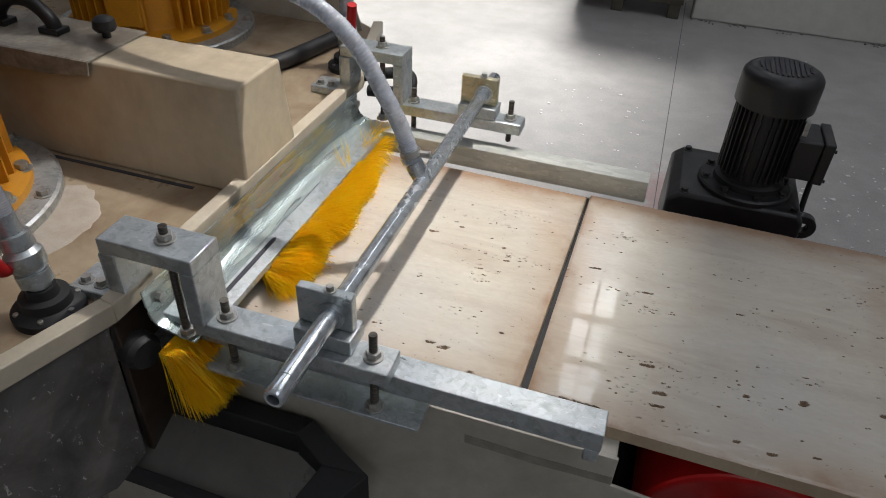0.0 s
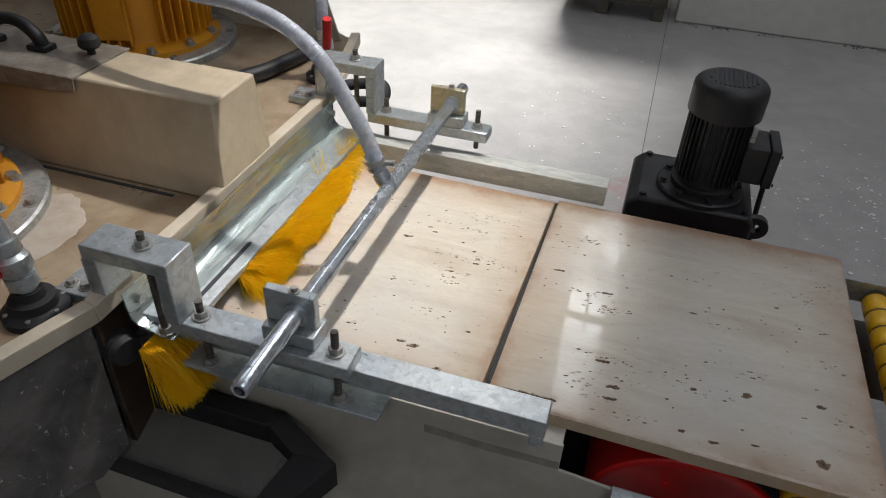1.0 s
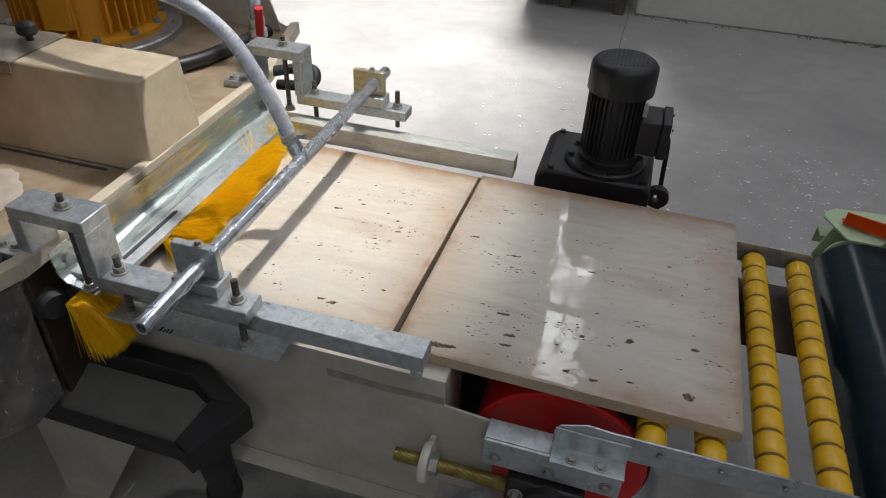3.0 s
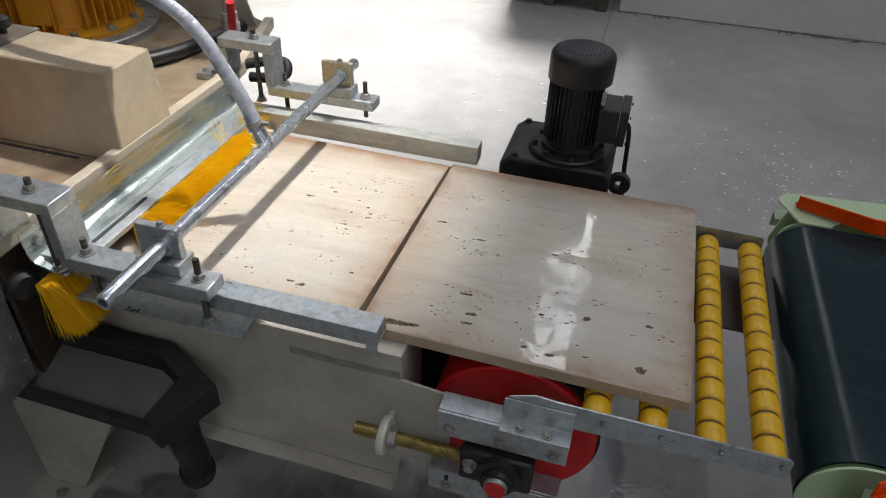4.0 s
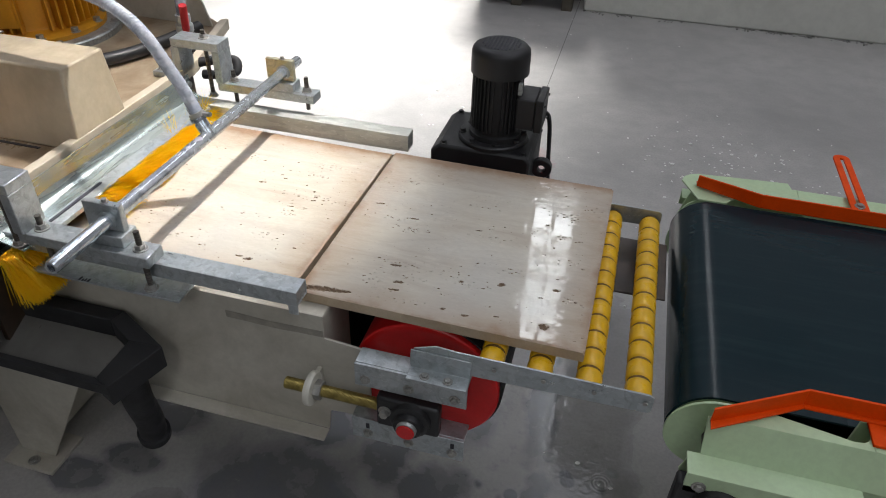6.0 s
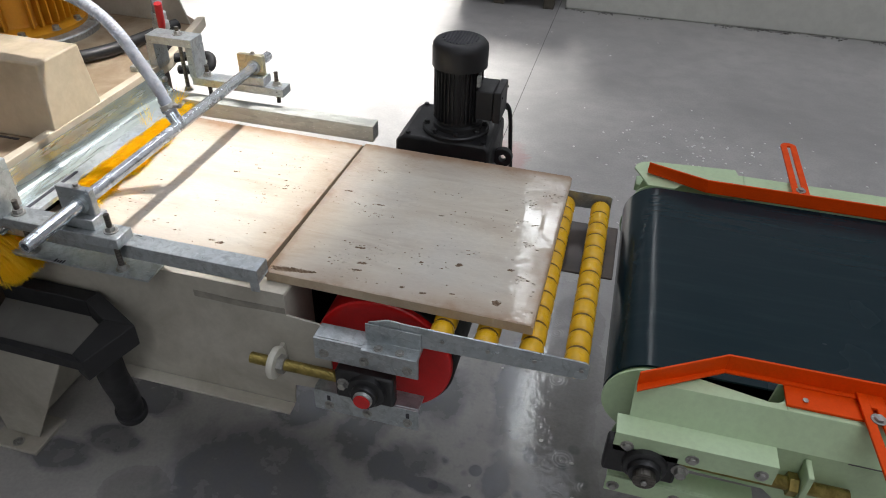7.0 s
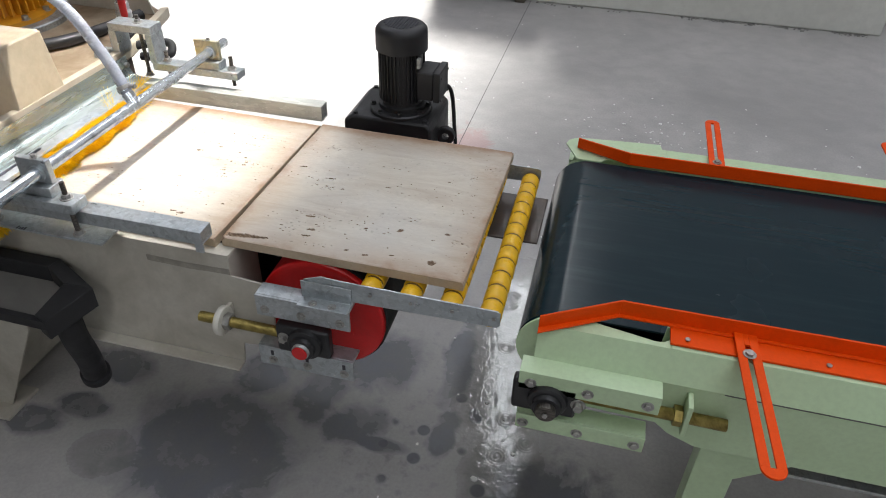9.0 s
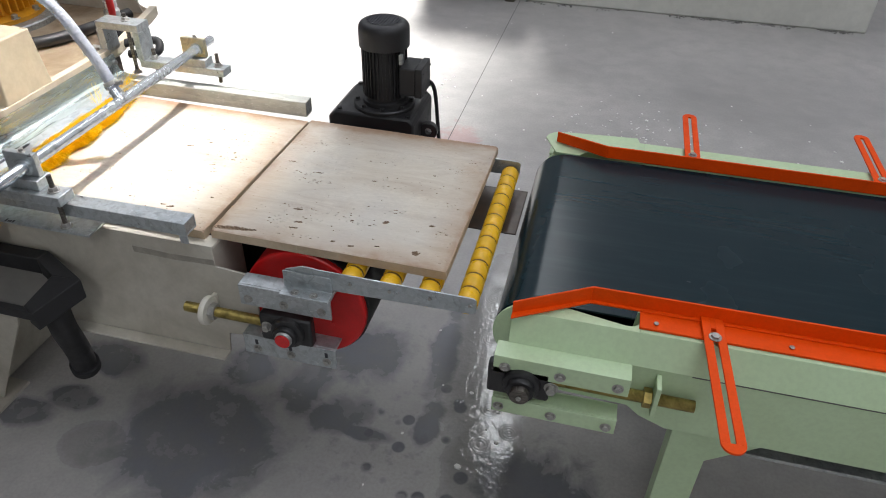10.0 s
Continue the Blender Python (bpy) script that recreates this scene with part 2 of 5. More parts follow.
_calm = ramp(_nt, noise_node(_nt, coords(_nt, (1.0, 1.6, 1.0)), 7.5, 3, 0.55, 0.3), [(0.44, grey(0.02)), (0.52, grey(1))])
_cb = _nt.nodes.new("ShaderNodeBump")
_cb.inputs["Strength"].default_value = 0.26
_cb.inputs["Distance"].default_value = 0.0022
_nt.links.new(math_node(_nt, "MULTIPLY", math_node(_nt, "SUBTRACT", _bead, 0.5), _calm), _cb.inputs["Height"])
_nt.links.new(_cb.outputs["Normal"], _b.inputs["Coat Normal"])
bump(_nt, _b, math_node(_nt, "SUBTRACT", _fine, math_node(_nt, "MULTIPLY", _pm, 2.0)), 0.08, 0.001)
# brown pit dirt, toned dark so the colour adds shade to the holes
PIT = painted("brown_shaded_pit", (0.29, 0.205, 0.135), (0.10, 0.065, 0.042), 0.7, 0.8, 60)
STONE_EDGE = painted("sawn_travertine_edge", (0.54, 0.435, 0.305), (0.40, 0.285, 0.18), 0.5, 0.7, 16)

# concrete floor: dry, damp and wet patches
FLOOR, _nt, _b = material("concrete_floor", 0.4)
_v = world_coords(_nt)
_big = noise_node(_nt, _v, 1.1, 6, 0.62, 0.5)
_mid = noise_node(_nt, _v, 7, 5, 0.62)
_fin = noise_node(_nt, _v, 90, 3)
_c = ramp(_nt, _big, [(0.3, (0.325, 0.315, 0.30)), (0.55, (0.425, 0.41, 0.388)), (0.75, (0.485, 0.46, 0.435))])
_c = mix(_nt, ramp(_nt, _mid, [(0.35, grey(0.35)), (0.6, grey(0))]), _c, (0.26, 0.25, 0.235))
_c = mix(_nt, ramp(_nt, _fin, [(0.35, grey(0.25)), (0.6, grey(0))]), _c, (0.22, 0.21, 0.20))
_wob = noise_node(_nt, _v, 6.5, 5, 0.6, 0.5)
_sp = _nt.nodes.new("ShaderNodeSeparateXYZ")
_nt.links.new(_v, _sp.inputs["Vector"])


def blob(cx, cy, rx, ry, wob):
    """1 inside an uneven patch of the floor, 0 outside."""
    dx = math_node(_nt, "DIVIDE", math_node(_nt, "SUBTRACT", _sp.outputs["X"], cx), rx)
    dy = math_node(_nt, "DIVIDE", math_node(_nt, "SUBTRACT", _sp.outputs["Y"], cy), ry)
    d = math_node(_nt, "SQRT", math_node(_nt, "ADD", math_node(_nt, "MULTIPLY", dx, dx), math_node(_nt, "MULTIPLY", dy, dy)))
    d = math_node(_nt, "ADD", d, math_node(_nt, "MULTIPLY", math_node(_nt, "SUBTRACT", _wob, 0.5), wob))
    return ramp(_nt, d, [(0.66, grey(1)), (1.06, grey(0))])


_damp = blob(0.11, 0.09, 0.33, 0.29, 1.0)
for a in ((-0.37, 0.33, 0.16, 0.10, 1.3), (-0.50, 0.05, 0.16, 0.07, 1.2), (-0.36, 0.14, 0.12, 0.06, 1.4), (0.15, 0.43, 0.12, 0.12, 1.6), (0.37, 0.40, 0.10, 0.16, 1.8), (0.53, 0.31, 0.12, 0.10, 1.6), (0.63, 0.255, 0.11, 0.035, 1.0), (0.52, 0.62, 0.18, 0.17, 1.5), (0.80, 0.72, 0.06, 0.28, 1.8), (0.83, 0.34, 0.05, 0.12, 1.8), (1.25, 0.12, 0.26, 0.25, 1.8)):
    _damp = math_node(_nt, "MAXIMUM", _damp, blob(*a))
_spots = _nt.nodes.new("ShaderNodeTexVoronoi")
_spots.inputs["Scale"].default_value = 12
_nt.links.new(_v, _spots.inputs["Vector"])
_drop = math_node(_nt, "MULTIPLY", ramp(_nt, _spots.outputs["Distance"], [(0.24, grey(1)), (0.32, grey(0))]), blob(0.86, 0.28, 0.34, 0.3, 0.7))
_damp = math_node(_nt, "MULTIPLY", _damp, ramp(_nt, _mid, [(0.32, grey(0.55)), (0.6, grey(1))]))
_fleck = ramp(_nt, noise_node(_nt, _v, 21, 3, 0.6), [(0.55, grey(0)), (0.72, grey(0.5))])
_damp = math_node(_nt, "MAXIMUM", _damp, math_node(_nt, "MULTIPLY", _fleck, blob(0.62, 0.42, 0.5, 0.45, 0.8)))
_damp = math_node(_nt, "MAXIMUM", _damp, _drop)
_wetp = math_node(_nt, "MAXIMUM", math_node(_nt, "MAXIMUM", blob(0.96, 0.80, 0.17, 0.62, 0.6), blob(1.03, 0.26, 0.14, 0.38, 0.7)), blob(-0.2, 0.0, 0.12, 0.1, 0.8))
_c = mix(_nt, math_node(_nt, "MULTIPLY", _damp, 0.9), _c, mix(_nt, ramp(_nt, _mid, [(0.4, grey(0)), (0.62, grey(1))]), (0.088, 0.090, 0.099), (0.15, 0.154, 0.172)))
_c = mix(_nt, math_node(_nt, "MULTIPLY", _wetp, 0.32), _c, (0.13, 0.13, 0.125))
_c = mix(_nt, math_node(_nt, "MULTIPLY", blob(0.45, 2.25, 0.16, 0.28, 2.6), 0.3), _c, (0.42, 0.10, 0.09))
_nt.links.new(_c, _b.inputs["Base Color"])
_r = ramp(_nt, _big, [(0.3, grey(0.3)), (0.7, grey(0.46))])
_r = mix(_nt, _damp, _r, grey(0.24))
_r = mix(_nt, _wetp, _r, grey(0.02))
_nt.links.new(_r, _b.inputs["Roughness"])
_rip = noise_node(_nt, _v, 34, 2, 0.5, 0.8)
# rings where drops strike the puddle
_ringv = _nt.nodes.new("ShaderNodeTexVoronoi")
_ringv.inputs["Scale"].default_value = 9
_nt.links.new(_v, _ringv.inputs["Vector"])
_rd = _ringv.outputs["Distance"]
_rings = math_node(_nt, "MULTIPLY", math_node(_nt, "SINE", math_node(_nt, "MULTIPLY", _rd, 75.0)), ramp(_nt, _rd, [(0.1, grey(1)), (0.4, grey(0))]))
_rip = math_node(_nt, "ADD", math_node(_nt, "MULTIPLY", _rip, 0.6), math_node(_nt, "MULTIPLY", _rings, 0.22))
bump(_nt, _b, math_node(_nt, "ADD", math_node(_nt, "MULTIPLY", _fin, 0.25), math_node(_nt, "MULTIPLY", _rip, math_node(_nt, "MULTIPLY", _wetp, 2.4))), 0.12, 0.004)

GLOW, _nt, _b = material("bright_sky_behind_glass", 0.5)
_b.inputs["Base Color"].default_value = (0, 0, 0, 1)
_b.inputs["Emission Color"].default_value = (0.92, 0.96, 1.0, 1)
_b.inputs["Emission Strength"].default_value = 15.0

# ---- building helpers ----
ORIGIN = {}


def rect(bm, lo, hi):
    vs = [bm.verts.new((x, y, z)) for x in (lo[0], hi[0]) for y in (lo[1], hi[1]) for z in (lo[2], hi[2])]
    for f in ((0, 1, 3, 2), (4, 6, 7, 5), (0, 4, 5, 1), (2, 3, 7, 6), (0, 2, 6, 4), (1, 5, 7, 3)):
        bm.faces.new([vs[i] for i in f])
    return vs


def basis(d):
    d = Vector(d).normalized()
    u = d.orthogonal().normalized()
    return u, d.cross(u)


def rod(bm, p0, p1, r0, r1=None, seg=20, caps=True, turn=0.0):
    p0, p1 = Vector(p0), Vector(p1)
    r1 = r0 if r1 is None else r1
    u, v = basis(p1 - p0)
    a = [[bm.verts.new(p + (u * math.cos(turn + math.tau * i / seg) + v * math.sin(turn + math.tau * i / seg)) * r) for i in range(seg)] for p, r in ((p0, r0), (p1, r1))]
    for i in range(seg):
        j = (i + 1) % seg
        bm.faces.new((a[0][i], a[0][j], a[1][j], a[1][i]))
    if caps:
        bm.faces.new(a[0][::-1])
        bm.faces.new(a[1])


def lathe(bm, axis0, d, profile, seg=32):
    """A turned body: profile rows are (distance along d, radius)."""
    axis0, d = Vector(axis0), Vector(d).normalized()
    u, v = basis(d)
    rings = [[bm.verts.new(axis0 + d * h + (u * math.cos(math.tau * i / seg) + v * math.sin(math.tau * i / seg)) * max(r, 1e-4)) for i in range(seg)] for h, r in profile]
    for a, b in zip(rings, rings[1:]):
        for i in range(seg):
            j = (i + 1) % seg
            bm.faces.new((a[i], a[j], b[j], b[i]))
    bm.faces.new(rings[0][::-1])
    bm.faces.new(rings[-1])


def extrude_poly(bm, pts, d):
    """A solid from a flat outline of 3D points, pushed along d."""
    d = Vector(d)
    a = [bm.verts.new(p) for p in pts]
    b = [bm.verts.new(Vector(p) + d) for p in pts]
    n = len(pts)
    bm.faces.new(a[::-1])
    bm.faces.new(b)
    for i in range(n):
        j = (i + 1) % n
        bm.faces.new((a[i], a[j], b[j], b[i]))


def sweep(bm, pts, radius, seg=14, caps=True):
    """A tube along points; radius is a number or a function of the point's index."""
    pts = [Vector(p) for p in pts]
    rings = []
    u = None
    for i, p in enumerate(pts):
        d = (pts[min(i + 1, len(pts) - 1)] - pts[max(i - 1, 0)]).normalized()
        u = d.orthogonal().normalized() if u is None else (u - d * u.dot(d)).normalized()
        v = d.cross(u)
        r = radius(i) if callable(radius) else radius
        rings.append([bm.verts.new(p + (u * math.cos(math.tau * k / seg) + v * math.sin(math.tau * k / seg)) * r) for k in range(seg)])
    for a, b in zip(rings, rings[1:]):
        for k in range(seg):
            j = (k + 1) % seg
            bm.faces.new((a[k], a[j], b[j], b[k]))
    if caps:
        bm.faces.new(rings[0][::-1])
        bm.faces.new(rings[-1])


def curve_points(ctrl, n):
    """Catmull-Rom points through ctrl."""
    c = [Vector(p) for p in ctrl]
    c = [c[0] * 2 - c[1]] + c + [c[-1] * 2 - c[-2]]
    out = []
    for k in range(n + 1):
        s = k / n * (len(c) - 3)
        i = min(int(s), len(c) - 4)
        t = s - i
        a, b, d, e = c[i:i + 4]
        out.append(0.5 * (2 * b + (d - a) * t + (2 * a - 5 * b + 4 * d - e) * t * t + (3 * b - a - 3 * d + e) * t ** 3))
    return out


def finish(name, bm, mat, origin, bev=0.0, seg=2):
    origin = Vector(origin)
    bmesh.ops.recalc_face_normals(bm, faces=bm.faces)
    for v in bm.verts:
        v.co -= origin
    me = bpy.data.meshes.new(name)
    bm.to_mesh(me)
    bm.free()
    for m in (mat if isinstance(mat, (list, tuple)) else (mat,)):
        me.materials.append(m)
    me.polygons.foreach_set("use_smooth", [True] * len(me.polygons))
    me.set_sharp_from_angle(angle=radians(38))
    ob = new(name, me)
    if bev:
        mod = ob.modifiers.new("bevel", "BEVEL")
        mod.width, mod.segments, mod.limit_method, mod.angle_limit = bev, seg, "ANGLE", radians(40)
    return ob


def thing(name, origin, label, category, group="", kind=""):
    ob = new(name)
    ob.empty_display_size = 0.05
    ob.location = origin
    ORIGIN[ob] = Vector(origin)
    return tagged(ob, label, category, group, kind)


def part(name, bm, mat, parent, label="", bev=0.0, origin=None, seg=2):
    o = Vector(origin) if origin is not None else ORIGIN[parent]
    ob = finish(name, bm, mat, o, bev, seg)
    ob.parent = parent
    ob.location = o - ORIGIN[parent]
    ORIGIN[ob] = o
    return tagged(ob, label)


def solo(name, bm, mat, origin, label, category, bev=0.0, group="", kind=""):
    ob = finish(name, bm, mat, origin, bev)
    ob.location = origin
    ORIGIN[ob] = Vector(origin)
    return tagged(ob, label, category, group, kind)


def box_part(name, lo, hi, mat, parent, label="", bev=0.002):
    bm = bmesh.new()
    rect(bm, lo, hi)
    return part(name, bm, mat, parent, label, bev)


def rod_part(name, p0, p1, r, mat, parent, label="", bev=0.0, seg=20, r1=None):
    bm = bmesh.new()
    rod(bm, p0, p1, r, r1, seg)
    return part(name, bm, mat, parent, label, bev)


def hex_bolt(parent, p, d, r=0.008, name="bolt", mat=None, head=0.0065, washer=True):
    """A hexagon bolt head on its washer at p, standing along d."""
    p, d = Vector(p), Vector(d).normalized()
    bm = bmesh.new()
    if washer:
        rod(bm, p, p + d * 0.002, r * 1.45, seg=18)
    rod(bm, p + d * 0.002, p + d * (0.002 + head), r, r * 0.97, 6, True, 0.3)
    return part(name, bm, mat or BOLT, parent, "", 0.0006)


def stud(parent, foot, top, r=0.006, nut_at=None, mat=None):
    """A threaded rod with a nut and washer."""
    foot, top = Vector(foot), Vector(top)
    d = (top - foot).normalized()
    n = int((top - foot).length / 0.0022)
    bm = bmesh.new()
    sweep(bm, [foot + (top - foot) * i / n for i in range(n + 1)], lambda i: r * (1.0 if i % 2 else 0.88), 12)
    ob = part("threaded_rod", bm, mat or THREAD, parent)
    for z in nut_at or ():
        q = foot + d * (z - foot.z) / max(d.z, 1e-6)
        b2 = bmesh.new()
        rod(b2, q, q + d * 0.0025, r * 2.3, seg=20)
        rod(b2, q + d * 0.0025, q + d * 0.012, r * 1.75, r * 1.7, 6, True, 0.4)
        part("nut", b2, BOLT, parent, "", 0.0006)
    return ob

# ---- the hall ----
def hall():
    bm = bmesh.new()
    rect(bm, (-40, -40, -0.2), (40, 40, 0))
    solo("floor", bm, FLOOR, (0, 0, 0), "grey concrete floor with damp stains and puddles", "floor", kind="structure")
    # control joint across the floor, a shallow dark groove filled with grime
    bm = bmesh.new()
    rect(bm, (0.4165, 0.6, 0.0), (0.4208, 8.4, 0.0012))
    solo("floor_joint", bm, GRIME, (0.42, 4, 0), "thin dark joint line in the concrete floor", "joint", kind="structure")
    # far wall with three tall windows
    wins = [(-3.5, -2.85, 4.8, 6.0), (-0.12, 0.62, 5.85, 11.2), (4.0, 4.55, 4.95, 5.7)]
    y0, y1 = 8.5, 8.75
    bm = bmesh.new()
    xs = [-9] + [x for w in wins for x in w[:2]] + [9]
    for a, b in zip(xs[::2], xs[1::2]):
        rect(bm, (a, y0, 0), (b, y1, 12.4))
    for a, b, z0, z1 in wins:
        rect(bm, (a, y0, 0), (b, y1, z0))
        rect(bm, (a, y0, z1), (b, y1, 12.4))
    solo("wall_north", bm, HALLWALL, (0, 8.6, 0), "plain grey rendered hall wall with high windows", "wall", kind="structure")
    for n, (a, b, z0, z1) in enumerate(wins):
        w = thing(f"window_{n + 1}", ((a + b) / 2, y0 + 0.1, z0), "tall narrow window with white frame and bright panes", "window", kind="structure")
        bm = bmesh.new()
        rect(bm, (a - 0.02, y0 + 0.24, z0 - 0.02), (b + 0.02, y0 + 0.245, z1 + 0.02))
        part("pane", bm, GLOW, w)
        bm = bmesh.new()
        m = (a + b) / 2
        for x in (a + 0.03, m, b - 0.03):
            rect(bm, (x - 0.03, y0 + 0.08, z0), (x + 0.03, y0 + 0.14, z1))
        for k in range(6):
            z = z0 + 0.03 + (z1 - z0 - 0.06) * k / 5
            rect(bm, (a + 0.06, y0 + 0.085, z - 0.09), (b - 0.06, y0 + 0.135, z + 0.09))
        part("window_frame", bm, PLASTER, w)
    for name, lo, hi in (("wall_south", (-9, -7.2, 0), (9, -7, 12.4)), ("wall_east", (9, -7.2, 0), (9.2, 8.75, 12.4)), ("wall_west", (-9.2, -7.2, 0), (-9, 8.75, 12.4))):
        bm = bmesh.new()
        rect(bm, lo, hi)
        solo(name, bm, HALLWALL, lo, "plain grey rendered hall wall", "wall", kind="structure")
    bm = bmesh.new()
    rect(bm, (-9.2, -7.2, 12.4), (9.2, 8.75, 12.6))
    solo("ceiling", bm, HALLWALL, (0, 0, 12.4), "plain grey hall ceiling", "ceiling", kind="structure")
    # low white wall block behind the line, its foot crumbled
    bm = bmesh.new()
    rect(bm, (0.47, 4.93, 0), (3.16, 6.2, 2.6))
    solo("partition_wall", bm, PLASTER, (1.8, 5.5, 0), "white plastered wall block with a crumbled foot", "wall", 0.012, kind="structure")
    bm = bmesh.new()
    rnd = random.Random(5)
    heaps = [rnd.uniform(0.5, 3.12) for _ in range(16)]
    for _ in range(260):
        x = min(3.15, max(0.48, rnd.choice(heaps) + rnd.gauss(0, 0.05)))
        s = rnd.uniform(0.0025, 0.0065) * (1.7 if rnd.random() < 0.1 else 1)
        turn = Matrix.Rotation(rnd.random() * 6, 4, "Z")
        bmesh.ops.create_icosphere(bm, subdivisions=1, radius=s, matrix=Matrix.Translation((x, 4.925 - rnd.random() ** 2 * 0.06, s * 0.3)) @ turn @ Matrix.Diagonal((rnd.uniform(1, 2.4), 1, 0.7, 1)))
    solo("mortar_crumbs", bm, TRAY, (1.8, 4.9, 0), "dark mortar crumbs along the foot of the wall", "rubble", kind="stuff")


def storage_crate():
    """A tall plank crate on blocks beside the white wall block."""
    t = thing("storage_crate", (0.0, 5.1, 0), "tall brown plank crate standing beside the white wall block", "crate")
    x0, x1, y0, y1 = -0.385, 0.395, 4.85, 5.4
    for x, y in ((x0 + 0.02, y1 - 0.12), (-0.12, y0 + 0.02), (-0.12, y1 - 0.12), (x1 - 0.1, y0 + 0.01), (x1 - 0.1, y1 - 0.12)):
        box_part("foot_block", (x, y, 0), (x + 0.085, y + 0.11, 0.105), CRATE, t, "", 0.004)
    box_part("base_board", (x0, y0 + 0.004, 0.1055), (x1, y1 - 0.004, 0.128), CRATE, t, "", 0.003)
    n = 6
    w = (x1 - x0) / n
    for k in range(n):
        for ya in (y0, y1 - 0.022):
            box_part("plank", (x0 + k * w + 0.002, ya, 0.1285), (x0 + (k + 1) * w - 0.002, ya + 0.022, 1.80), CRATE, t, "", 0.003)
    for k in range(4):
        v = (y1 - y0 - 0.046) / 4
        for xa in (x0 + 0.002, x1 - 0.024):
            box_part("plank", (xa, y0 + 0.023 + k * v, 0.1285), (xa + 0.022, y0 + 0.021 + (k + 1) * v, 1.80), CRATE, t, "", 0.003)
    box_part("lid", (x0 - 0.01, y0 - 0.01, 1.8005), (x1 + 0.01, y1 + 0.01, 1.825), CRATE, t, "", 0.004)
    return t


def chips():
    """White stone chips strewn on the floor."""
    bm = bmesh.new()
    rnd = random.Random(11)
    spots = [(1.45, 2.6, 0.5, 0.45, 130), (0.05, 3.0, 0.5, 0.6, 40), (1.3, 1.7, 1.1, 0.7, 60), (2.2, 2.3, 0.9, 0.8, 60), (0.6, 4.3, 0.9, 0.5, 12), (0.9, 0.3, 0.35, 0.4, 12)]
    for cx, cy, sx, sy, n in spots:
        for _ in range(n):
            s = rnd.uniform(0.0028, 0.0075) * (1.6 if rnd.random() < 0.12 else 1)
            p = (cx + rnd.gauss(0, sx * 0.5), cy + rnd.gauss(0, sy * 0.5), s * 0.25)
            m = Matrix.Translation(p) @ Matrix.Rotation(rnd.random() * 6, 4, "Z") @ Matrix.Diagonal((rnd.uniform(1, 1.5), 1, 0.45, 1))
            bmesh.ops.create_icosphere(bm, subdivisions=1, radius=s, matrix=m)
    solo("stone_chips", bm, CHIP, (1, 2, 0), "small white stone chips strewn on the floor", "chips", kind="stuff")


# ---- stone slabs ----
SLAB_L, SLAB_W, SLAB_T, SLAB_TOP = 0.598, 0.622, 0.025, 0.868
SPEED = 0.0130


